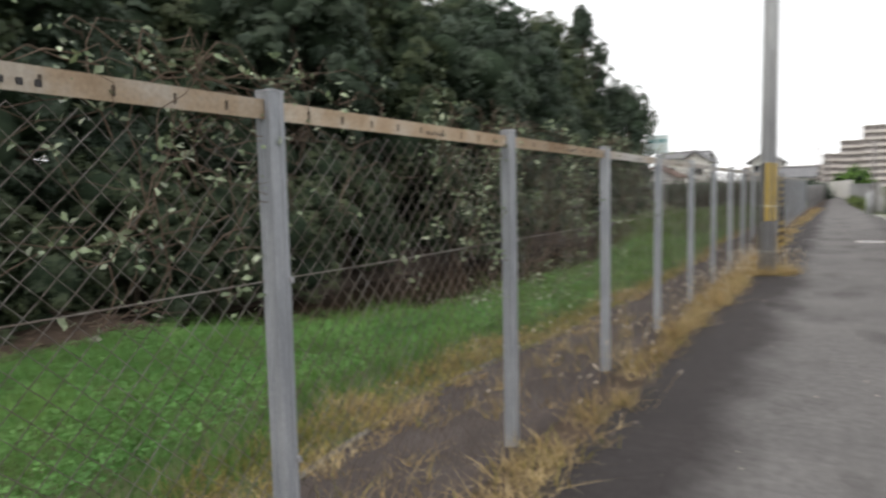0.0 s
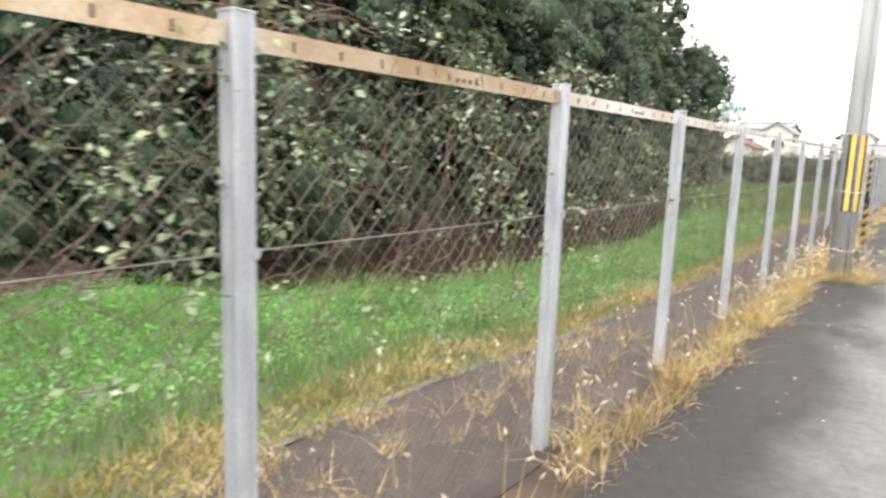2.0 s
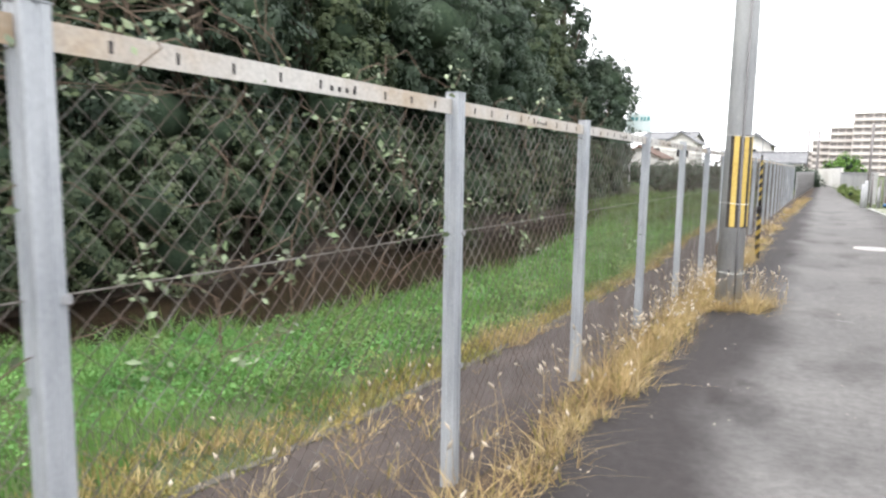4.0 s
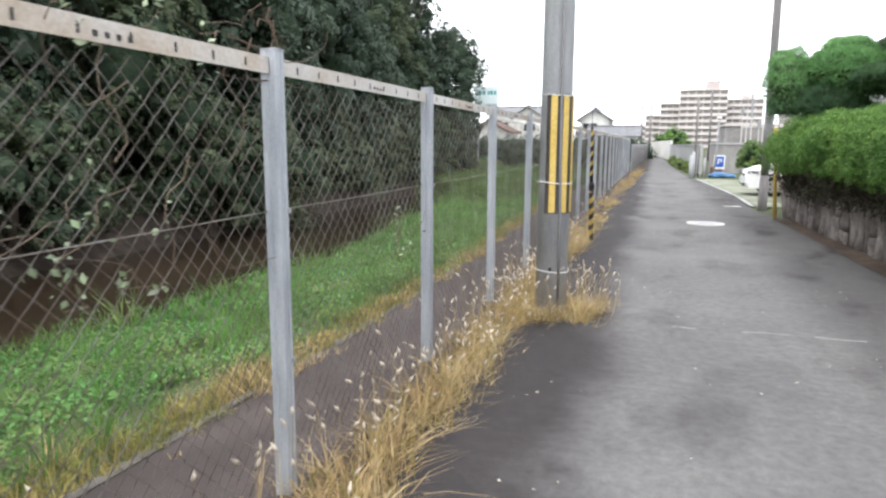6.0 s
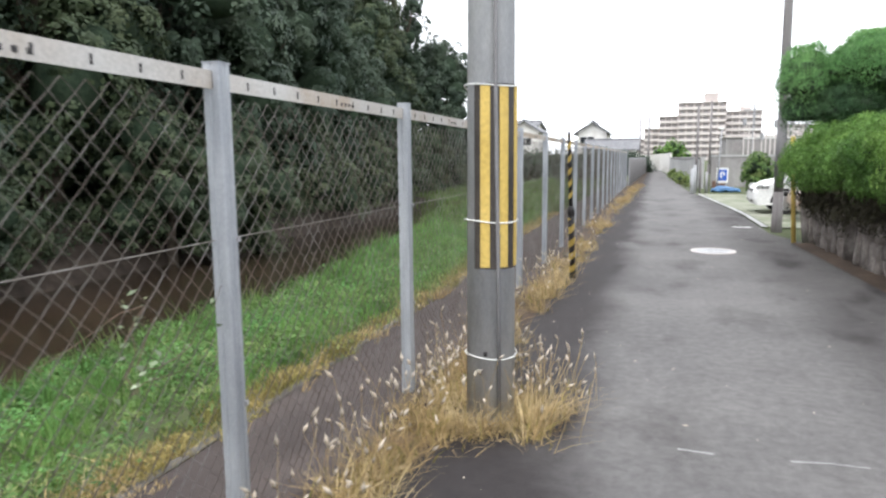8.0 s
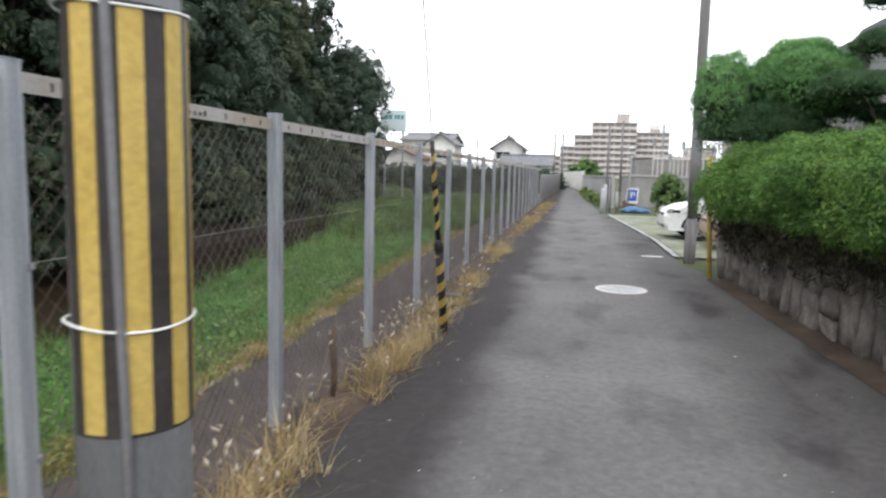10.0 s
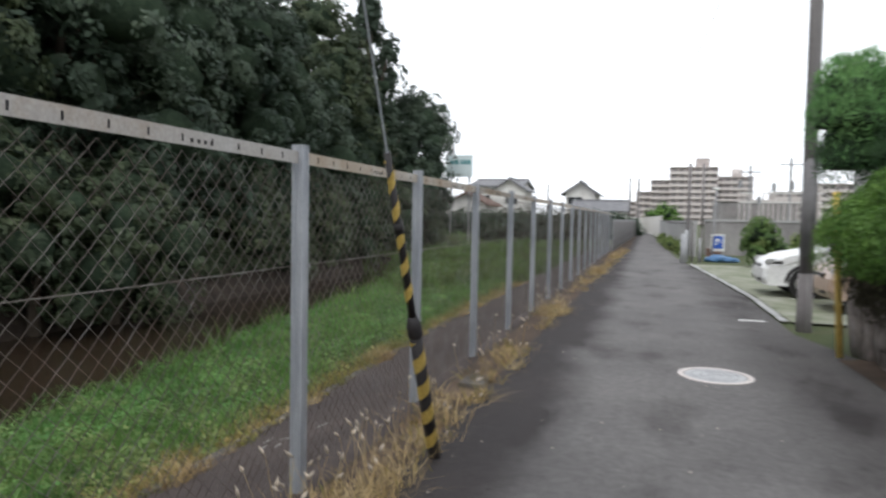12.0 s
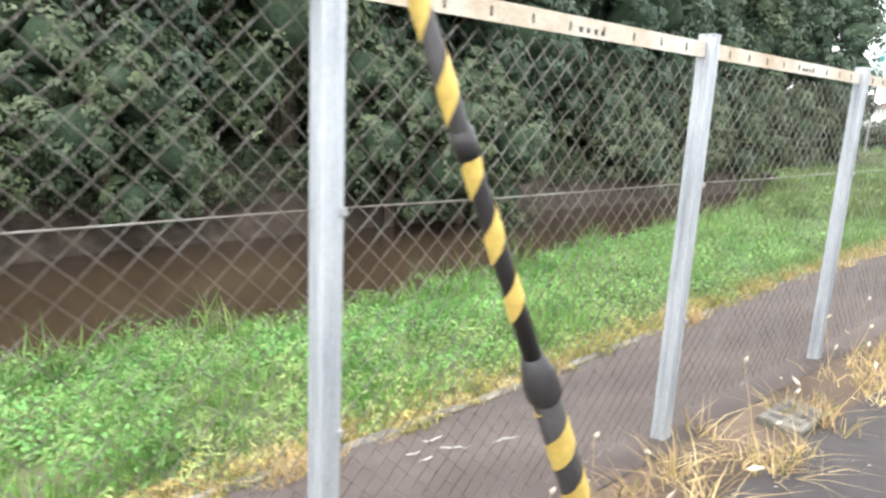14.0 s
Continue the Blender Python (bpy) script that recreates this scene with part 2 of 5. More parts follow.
# asphalt, darker where damp silt lies along both edges, with darker blots
def road_material():
    m = M["asphalt"]
    n, l = m.node_tree.nodes, m.node_tree.links
    b = n["Principled BSDF"]
    old = b.inputs["Base Color"].links[0].from_socket
    tc = n.new("ShaderNodeTexCoord")
    sep = n.new("ShaderNodeSeparateXYZ")
    l.new(tc.outputs["Object"], sep.inputs[0])
    wob = n.new("ShaderNodeTexNoise")
    wob.inputs["Scale"].default_value, wob.inputs["Detail"].default_value = 0.7, 6.0
    l.new(tc.outputs["Object"], wob.inputs["Vector"])

    def maths(op, a, c):
        q = n.new("ShaderNodeMath")
        q.operation = op
        for i, v in enumerate((a, c)):
            if isinstance(v, (int, float)):
                q.inputs[i].default_value = v
            else:
                l.new(v, q.inputs[i])
        return q.outputs[0]

    def soft(v, lo, hi):
        r = n.new("ShaderNodeMapRange")
        r.interpolation_type = "SMOOTHSTEP"
        r.inputs["From Min"].default_value, r.inputs["From Max"].default_value = lo, hi
        l.new(v, r.inputs["Value"])
        return r.outputs[0]
    off = maths("ADD", sep.outputs["X"], maths("MULTIPLY", maths("SUBTRACT", wob.outputs["Fac"], 0.5), 0.9))
    left = maths("SUBTRACT", 1.0, soft(off, -0.75, -0.15))
    right = soft(off, 1.1, 1.9)
    blot = n.new("ShaderNodeTexNoise")
    blot.inputs["Scale"].default_value, blot.inputs["Detail"].default_value = 1.15, 4.0
    along = n.new("ShaderNodeMapping")
    along.inputs["Scale"].default_value = (1.1, 0.6, 1)
    l.new(tc.outputs["Object"], along.inputs["Vector"])
    l.new(along.outputs[0], blot.inputs["Vector"])
    spots = maths("MULTIPLY", soft(blot.outputs["Fac"], 0.5, 0.75), 0.62)
    dirt = maths("MINIMUM", maths("ADD", maths("ADD", left, maths("MULTIPLY", right, 0.5)), spots), 1.0)
    grit = n.new("ShaderNodeTexNoise")
    grit.inputs["Scale"].default_value, grit.inputs["Detail"].default_value = 13.0, 8.0
    grit.inputs["Roughness"].default_value = 0.75
    l.new(tc.outputs["Object"], grit.inputs["Vector"])
    gr = n.new("ShaderNodeMapRange")
    gr.inputs["From Min"].default_value, gr.inputs["From Max"].default_value = 0.3, 0.7
    gr.inputs["To Min"].default_value, gr.inputs["To Max"].default_value = 0.72, 1.28
    l.new(grit.outputs["Fac"], gr.inputs["Value"])
    gh = n.new("ShaderNodeHueSaturation")
    l.new(old, gh.inputs["Color"])
    l.new(gr.outputs[0], gh.inputs["Value"])
    old = gh.outputs[0]
    mx = n.new("ShaderNodeMix")
    mx.data_type, mx.blend_type = "RGBA", "MULTIPLY"
    l.new(dirt, mx.inputs["Factor"])
    for socket in mx.inputs:
        if socket.type == "RGBA" and socket.name == "A":
            l.new(old, socket)
        if socket.type == "RGBA" and socket.name == "B":
            socket.default_value = (0.27, 0.245, 0.25, 1)
    for socket in mx.outputs:
        if socket.type == "RGBA":
            l.new(socket, b.inputs["Base Color"])


# still, muddy water
def water_material():
    m = surf("muddy_water", [(0.02, 0.0135, 0.0085), (0.029, 0.0195, 0.0125), (0.04, 0.027, 0.017)], 0.3, 0.12, 0, 3, spec=0.4)
    n, l = m.node_tree.nodes, m.node_tree.links
    tc = n.new("ShaderNodeTexCoord")
    rip = n.new("ShaderNodeTexNoise")
    rip.inputs["Scale"].default_value, rip.inputs["Detail"].default_value = 6.0, 4.0
    l.new(tc.outputs["Object"], rip.inputs["Vector"])
    bu = n.new("ShaderNodeBump")
    bu.inputs["Strength"].default_value, bu.inputs["Distance"].default_value = 0.25, 0.03
    l.new(rip.outputs["Fac"], bu.inputs["Height"])
    l.new(bu.outputs[0], n["Principled BSDF"].inputs["Normal"])
    return m


M["water"] = water_material()
road_material()

# ---- helpers for meshes ----
def mesh_from(name, verts, faces, material, smooth=False):
    me = bpy.data.meshes.new(name)
    me.from_pydata([tuple(v) for v in verts], [], faces)
    me.materials.append(M[material])
    if smooth:
        me.polygons.foreach_set("use_smooth", [True] * len(me.polygons))
    me.update()
    return me


def thing(name, label, category, at=(0, 0, 0), group="", kind=""):
    ob = new(name)
    ob.location = at
    return tagged(ob, label, category, group, kind)


def part(name, bm, material, parent, label="", smooth=False, at=None):
    """Links a bmesh (or a finished mesh) as one mesh object under a thing or a part."""
    if isinstance(bm, bmesh.types.BMesh):
        me = bpy.data.meshes.new(name)
        bm.to_mesh(me)
        bm.free()
        me.materials.append(M[material])
        if smooth:
            me.polygons.foreach_set("use_smooth", [True] * len(me.polygons))
    else:
        me = bm
    ob = new(name, me)
    ob.parent = parent
    if at is not None:
        ob.matrix_basis = at if isinstance(at, Matrix) else Matrix.Translation(at)
    return tagged(ob, label)


def box(bm, x0, x1, y0, y1, z0, z1, bevel=0.0):
    r = bmesh.ops.create_cube(bm, size=1, matrix=Matrix.LocRotScale(((x0 + x1) / 2, (y0 + y1) / 2, (z0 + z1) / 2), None, (x1 - x0, y1 - y0, z1 - z0)))
    if bevel:
        es = list({e for v in r["verts"] for e in v.link_edges})
        bmesh.ops.bevel(bm, geom=es, offset=bevel, segments=2, affect="EDGES")
    return bm


def boxes(*dims, bevel=0.0):
    bm = bmesh.new()
    for d in dims:
        box(bm, *d, bevel=bevel)
    return bm


def tube(bm, points, radii, sides=8, cap=True):
    """A tapering tube along points."""
    rings = []
    pts = [Vector(p) for p in points]
    for i, p in enumerate(pts):
        d = (pts[min(i + 1, len(pts) - 1)] - pts[max(i - 1, 0)]).normalized()
        u = d.orthogonal().normalized()
        if i and abs(d.dot(prev_u)) < 0.99:
            u = (prev_u - d * prev_u.dot(d)).normalized()
        prev_u = u
        v = d.cross(u)
        r = radii[i] if hasattr(radii, "__len__") else radii
        rings.append([bm.verts.new(p + (u * math.cos(a) + v * math.sin(a)) * r) for a in [2 * math.pi * k / sides for k in range(sides)]])
    for a, b in zip(rings, rings[1:]):
        for k in range(sides):
            bm.faces.new((a[k], a[(k + 1) % sides], b[(k + 1) % sides], b[k]))
    if cap:
        bm.faces.new(rings[0][::-1])
        bm.faces.new(rings[-1])
    return bm


def lerp_table(v, table):
    xs, ys = zip(*table)
    return float(np.interp(v, xs, ys))


# ---- the lie of the land ----
FENCE_X = -1.65
WATER_Z = -2.0
BANK = [(-60, -10.4), (2.5, -10.8), (4.5, -11.8), (6.4, -12.1), (8.3, -12.4), (9.3, -10.8), (10.5, -9.3), (13, -7.6), (15, -7.1), (23, -7.0), (28, -7.9), (35, -8.8), (45, -11.0), (56, -16), (75, -17)]
APRON = [(-60, -3.0), (3, -3.05), (5.5, -3.6), (7.2, -3.6), (9, -3.2), (13, -2.95), (20, -3.05), (26, -3.6), (60, -3.8)]


def bank_edge(y):
    return lerp_table(y, BANK) + 0.3 * noise.noise((0, y * 0.7, 3.1)) + 0.12 * noise.noise((0, y * 2.3, 1.7))


def apron_edge(y):
    return lerp_table(y, APRON)


def height(x, y):
    """Ground level: the lane is at 0, a paved apron and a grassy bank fall to the water."""
    if x > FENCE_X:
        return -0.03
    xa, xe = apron_edge(y), bank_edge(y)
    if x > xa:
        return -0.03 + 0.28 * (x - FENCE_X)
    za = -0.03 + 0.28 * (xa - FENCE_X)
    if x > xe:
        f = (x - xa) / (xe - xa)
        return za + f * (-1.2 - za) + 0.05 * noise.noise((x * 0.8, y * 0.8, 0))
    d = xe - x
    far = 16.6 + 0.5 * noise.noise((y * 0.3, 0, 5))
    if d < 1.3:
        low = -1.2 - 1.5 * (d / 1.3)
    else:
        low = -2.7
    if x < -far + 1.0:
        low = max(low, -2.7 + 1.1 * min(2.2, -far + 1.0 - x))
    if y < 9.2 + 0.4 * noise.noise((x, 0, 2)) or y > 55:
        low = max(low, -1.2 + 0.06 * d + 0.12 * noise.noise((x, y, 1)))
    return low


def build_ground():
    xs = [-700, -200, -80, -40, -25] + list(np.arange(-20, 3.01, 0.25)) + [5, 8, 15, 30, 80, 250, 700]
    ys = [-500, -120, -40, -15] + list(np.arange(-8, 64, 0.35)) + [66, 70, 80, 100, 150, 250, 500, 1200]
    xs, ys = [float(v) for v in xs], [float(v) for v in ys]
    verts = [(x, y, height(x, y)) for y in ys for x in xs]
    w = len(xs)
    faces = [(j * w + i, j * w + i + 1, (j + 1) * w + i + 1, (j + 1) * w + i) for j in range(len(ys) - 1) for i in range(w - 1)]
    me = mesh_from("ground", verts, faces, "earth", True)
    me.materials.append(M["soil"])
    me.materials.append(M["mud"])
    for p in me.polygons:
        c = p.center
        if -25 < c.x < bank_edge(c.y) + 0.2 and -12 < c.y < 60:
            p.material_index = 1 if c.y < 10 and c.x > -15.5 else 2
    tagged(new("ground", me), "grass-green earth falling to a muddy canal", "ground", kind="structure")


build_ground()


def strip(name, left, right, ys, z, material, label, cols=6, slope=None):
    verts, faces = [], []
    for y in ys:
        a, b = left(y), right(y)
        for i in range(cols + 1):
            x = a + (b - a) * i / cols
            verts.append((x, y, z(x, y)))
    for j in range(len(ys) - 1):
        for i in range(cols):
            k = j * (cols + 1) + i
            faces.append((k, k + 1, k + cols + 2, k + cols + 1))
    ob = new(name, mesh_from(name, verts, faces, material, True))
    return tagged(ob, label, name.replace("_", " "), kind="structure")


ROAD_R = [(-60, 3.3), (10, 3.1), (17, 2.9), (23, 2.75), (25, 2.3), (30, 2.3), (38, 1.85), (45, 1.45), (70, 1.0), (100, 0.6), (200, 0.0)]
ROAD_L = [(-60, -1.25), (5, -1.25), (10, -1.25), (14, -1.2), (30, -1.1), (50, -0.75), (100, -0.9), (200, -2)]
far_ys = [-60, -30, -15] + [float(v) for v in np.arange(-8, 60, 1.0)] + [65, 75, 90, 120, 160, 200]
strip("road", lambda y: lerp_table(y, ROAD_L) + 0.06 * noise.noise((0, y * 2, 0)), lambda y: lerp_table(y, ROAD_R), far_ys, lambda x, y: 0.0, "asphalt", "worn grey asphalt lane with dark stains and patches")
strip("apron", apron_edge, lambda y: FENCE_X + 0.12, [y for y in far_ys if y < 62], lambda x, y: 0.28 * (x - FENCE_X) if x < FENCE_X else 0.0, "apron", "dark brownish asphalt apron sloping down behind the fence")
strip("kerb", lambda y: apron_edge(y) - 0.07, lambda y: apron_edge(y) + 0.01, [float(v) for v in np.arange(-8, 60, 0.5)], lambda x, y: 0.28 * (apron_edge(y) - FENCE_X) + 0.012 + 0.012 * noise.noise((0, y * 1.7, 4)), "edging", "worn concrete edging of the apron", 2)
strip("verge", lambda y: FENCE_X + 0.12, lambda y: lerp_table(y, ROAD_L) + 0.1, [y for y in far_ys if y < 110], lambda x, y: -0.006, "soil", "strip of bare soil under the fence")
strip("water", lambda y: -21.0, lambda y: -5.0, [8.0, 20.0, 35.0, 57.0], lambda x, y: WATER_Z, "water", "still brown muddy canal water")

# ---- the fence ----
POSTS = [3.85 + 2.0 * n for n in range(-5, 24)]
TOP = 1.965


def post_mesh():
    """A square steel post, with a shallow groove down two of its faces."""
    s, g = 0.036, 0.004
    ring = [(-s, -s), (-0.01, -s), (-0.007, -s + g), (0.007, -s + g), (0.01, -s), (s - 0.005, -s), (s, -s + 0.005), (s, -0.01), (s - g, -0.007), (s - g, 0.007), (s, 0.01), (s, s - 0.005), (s - 0.005, s), (-s, s)]
    n = len(ring)
    verts = [(x, y, z) for z in (-0.4, TOP + 0.012) for x, y in ring]
    faces = [(i, (i + 1) % n, n + (i + 1) % n, n + i) for i in range(n)] + [tuple(range(n, 2 * n))]
    return mesh_from("post", verts, faces, "steel")


def simple_mesh(name, material, bm):
    me = bpy.data.meshes.new(name)
    bm.to_mesh(me)
    bm.free()
    me.materials.append(M[material])
    return me


def link_mesh(pitch=0.092, r=0.0019):
    """Chain link: upright zigzag strands that hook into one another."""
    verts, faces = [], []
    h = pitch / 2
    n_s, z0, z1 = int(1.94 / h), 0.02, TOP - 0.09
    steps = int((z1 - z0) / h)
    for s in range(n_s):
        y0 = 0.03 + s * h
        for k in range(steps + 1):
            out = h if (k + s) % 2 else 0.0
            y, z = y0 + out * 1.02, z0 + k * h
            x = 0.002 if k % 2 else -0.002
            b = len(verts)
            verts += [(x + r * 1.2, y, z - r * 0.5), (x - r * 0.7, y + r, z), (x - r * 0.7, y - r, z)]
            if k:
                for a in range(3):
                    c = (a + 1) % 3
                    faces.append((b - 3 + a, b - 3 + c, b + c, b + a))
    return mesh_from("chain_link", verts, faces, "wire", True)


def build_fence():
    fence = thing("fence", "chain-link fence with grey steel posts and a rusty angle rail", "fence", (FENCE_X, 0, 0))
    pm, lm = post_mesh(), link_mesh()
    rm = simple_mesh("rail", "rail", boxes((-0.004, 0.002, 0.03, 1.97, TOP - 0.085, TOP - 0.022), (-0.045, 0.002, 0.03, 1.97, TOP - 0.022, TOP - 0.016)))
    rr = rm.copy()
    rr.materials.clear()
    rr.materials.append(M["rail_rust"])
    rw = rm.copy()
    rw.materials.clear()
    rw.materials.append(M["rail_worn"])
    sm = simple_mesh("slot", "black", boxes((0.0015, 0.005, -0.005, 0.005, -0.016, 0.016), bevel=0.001))
    sr = sm.copy()
    sr.materials.clear()
    sr.materials.append(M["bark"])
    hm = simple_mesh("rivet", "black", boxes((0.0015, 0.006, -0.008, 0.008, -0.009, 0.009), bevel=0.001))
    cm = simple_mesh("clip", "iron", boxes((-0.01, 0.012, -0.012, 0.012, -0.012, 0.012), bevel=0.003))
    km = simple_mesh("cap", "steel", boxes((-0.039, 0.039, -0.039, 0.039, TOP + 0.012, TOP + 0.02), bevel=0.003))
    wm = simple_mesh("tension_wire", "wire", tube(bmesh.new(), [(0.008, 0, 1.3), (0.01, 0.7, 1.296), (0.01, 1.4, 1.297), (0.008, 2.0, 1.3)], 0.0026, 5))
    for y in POSTS:
        lean = 0.5 * noise.noise((y, 1.3, 0))
        post = part("post", pm, None, fence, at=pose(0, y, 0, lean, lean * 0.7, 0))
        part("cap", km, None, post)
        if -1 < y < 26:
            part("clip", cm, None, post, at=(0.034, 0.03, 1.3))
            part("clip", cm, None, post, at=(0.034, 0.03, 0.62))
        if y < POSTS[-1]:
            rail = part("rail", rr if y < 5 else rw if y > 17 else rm, None, fence, at=pose(0, y, 0.006 * noise.noise((y, 0, 7))))
            if -1 < y < 24:
                for k in range(9):
                    part("slot", sr if y < 5 or y > 17 else sm, None, rail, at=(0, 0.2 + 0.2 * k, TOP - 0.053 + 0.004 * noise.noise((k, y, 0))))
                for k in range(4):
                    part("rivet", hm, None, rail, at=(0, 1.06 + 0.045 * k, TOP - 0.06))
            part("chain_link", lm, None, fence, at=(-0.032, y, 0))
            part("tension_wire", wm, None, fence, at=(-0.034, y, 0))


build_fence()

# ---- foliage ----
def leaf_cloud(rng, centres, radii, counts, size, droop=0.4, flat=0.55, inner=0.55, under=False):
    """Vertices and faces of many small folded leaves on the shells of ellipsoid clumps."""
    V, F = [], []
    base = 0
    for c, r, n in zip(centres, radii, counts):
        d = rng.normal(size=(n, 3))
        d /= np.linalg.norm(d, axis=1)[:, None]
        if not under:
            d[:, 2] = np.where(d[:, 2] < -0.6, -d[:, 2], d[:, 2])
        rad = inner + (1.08 - inner) * rng.random(n) ** 0.5
        p = np.array(c) + d * np.array(r) * rad[:, None]
        nrm = d + rng.normal(size=(n, 3)) * 0.55 + np.array([0, 0, 0.35])
        nrm /= np.linalg.norm(nrm, axis=1)[:, None]
        t = np.cross(nrm, rng.normal(size=(n, 3)))
        t[:, 2] -= droop
        t -= nrm * (t * nrm).sum(1)[:, None]
        t /= np.linalg.norm(t, axis=1)[:, None] + 1e-9
        b = np.cross(nrm, t)
        s = size * (0.6 + 0.8 * rng.random(n))[:, None]
        w = s * flat * 0.5
        q = np.stack([p - t * s * 0.5, p + b * w + nrm * w * 0.3, p + t * s * 0.5, p - b * w + nrm * w * 0.3], 1)
        V.append(q.reshape(-1, 3))
        idx = base + np.arange(n * 4).reshape(n, 4)
        F.append(idx)
        base += n * 4
    V, F = np.concatenate(V), np.concatenate(F)
    faces = np.concatenate([F[:, [0, 1, 2]], F[:, [0, 2, 3]]])
    return V, faces


def fast_mesh(name, V, faces, material):
    me = bpy.data.meshes.new(name)
    k = faces.shape[1]
    me.vertices.add(len(V))
    me.vertices.foreach_set("co", np.asarray(V, dtype=np.float32).ravel())
    me.loops.add(len(faces) * k)
    me.loops.foreach_set("vertex_index", np.asarray(faces, dtype=np.int32).ravel())
    me.polygons.add(len(faces))
    me.polygons.foreach_set("loop_start", np.arange(0, len(faces) * k, k, dtype=np.int32))
    me.polygons.foreach_set("loop_total", np.full(len(faces), k, dtype=np.int32))
    me.update(calc_edges=True)
    me.materials.append(M[material])
    return me


def lump(bm, c, r, seed, sub=2):
    res = bmesh.ops.create_icosphere(bm, subdivisions=sub, radius=1.0)
    for v in res["verts"]:
        k = 1 + 0.35 * noise.noise(v.co * 1.7 + Vector((seed, 0, 0)))
        v.co = Vector(c) + Vector((v.co.x * r[0], v.co.y * r[1], v.co.z * r[2])) * k


def lobed_crown(rng, lobes, leaves, leaf):
    """Leaves of a crown at two scales: big rounded lobes, each dressed with small tufts that droop at the rim."""
    P, N, T = [], [], []
    for c, R in lobes:
        k = 22
        i = np.arange(k) + rng.random(k) * 0.8
        dz = 1 - 1.62 * i / k
        ang = i * 2.4 + rng.random() * 6
        ring = np.sqrt(np.maximum(0, 1 - dz * dz))
        D = np.stack([ring * np.cos(ang), ring * np.sin(ang), dz], 1)
        for d in D:
            n = max(4, int(leaves / k * (0.6 + 0.8 * rng.random())))
            r = R * (0.24 + 0.16 * rng.random())
            tuft = np.array(c) + d * R * (0.78 + 0.26 * rng.random()) - [0, 0, 0.12 * R * (1 - d[2])]
            e = rng.normal(size=(n, 3)) + d * 0.9 + [0, 0, 0.35]
            e /= np.linalg.norm(e, axis=1)[:, None]
            P.append(tuft + e * [r, r, r * 0.85] * (0.55 + 0.5 * rng.random(n) ** 0.5)[:, None])
            N.append(0.75 * e + 0.55 * d + rng.normal(size=(n, 3)) * 0.28 + [0, 0, 0.25])
            T.append(0.8 * e + rng.normal(size=(n, 3)) * 0.6 - [0, 0, 0.6])
    P, N, T = np.concatenate(P), np.concatenate(N), np.concatenate(T)
    N /= np.linalg.norm(N, axis=1)[:, None]
    T -= N * (T * N).sum(1)[:, None]
    T /= np.linalg.norm(T, axis=1)[:, None] + 1e-9
    B = np.cross(N, T)
    n = len(P)
    S = (leaf * (0.55 + 0.8 * rng.random(n)))[:, None]
    W = S * 0.3
    V = np.stack([P - T * S * 0.5, P + B * W - N * W * 0.3, P + T * S * 0.5, P - B * W - N * W * 0.3], 1).reshape(-1, 3)
    F = np.arange(n * 4).reshape(n, 4)
    return V, np.concatenate([F[:, [0, 1, 2]], F[:, [0, 2, 3]]])


def tree(name, label, seed, high, wide, low, lobe_count, leaves, leaf, material, at, group="", lobe=1.0, shape="round"):
    """A tree: tapered trunk, limbs, and a crown of leafy lobes round inner masses coloured dark as shade.
    shape: round, or conifer (a tapering, airy crown)."""
    rng = np.random.default_rng(seed)
    ob = thing(name, label, "tree" if high > 4 else "shrub", at, group)
    lobes = []
    for k in range(lobe_count):
        f = (k + 0.5) / lobe_count
        R = lobe * (0.7 + 0.6 * rng.random())
        if shape == "conifer":
            env = wide * min(1.0, 1.45 * (1.02 - f)) * (0.8 + 0.3 * math.sin(11 * f))
            R *= 1.05 - 0.55 * f
        else:
            env = wide * (0.75 + 0.45 * math.sin(math.pi * f ** 0.8)) * (1 if f < 0.7 else 1.9 - 1.28 * f)
        a = 2.4 * k + rng.normal() * 0.5
        q = env * (0.55 + 0.5 * rng.random())
        lobes.append(((q * math.cos(a), q * math.sin(a), low + (high - low) * f + rng.normal() * 0.12 * lobe), R))
    V, F = lobed_crown(rng, lobes, leaves, leaf)
    bm = bmesh.new()
    tw = 0.035 * high
    trunk = [(0, 0, -0.6), (0.1 * tw, 0, high * 0.2), (0.6 * tw, 0.4 * tw, high * 0.5), (0.2 * tw, -0.3 * tw, high * 0.9)]
    tube(bm, trunk, [tw * 1.3, tw, tw * 0.6, tw * 0.15], 9)
    for c, R in lobes[::2]:
        z = min(c[2] * 0.75, high * 0.8)
        s = Vector((0.3 * tw, 0.1 * tw, z * 0.8))
        e = Vector(c)
        tube(bm, [s, s.lerp(e, 0.5) + Vector((0, 0, 0.2)), e], [tw * 0.35, tw * 0.2, tw * 0.06], 5)
    part("trunk", bm, "bark", ob, smooth=True)
    crown = part("crown", fast_mesh("crown", V, F, material), None, ob)
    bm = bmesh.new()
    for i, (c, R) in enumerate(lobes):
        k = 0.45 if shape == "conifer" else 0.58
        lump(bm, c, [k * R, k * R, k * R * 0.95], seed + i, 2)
    part("inner_foliage", bm, "shaded_core", crown, "dark shaded inner leaves", smooth=True)
    return ob


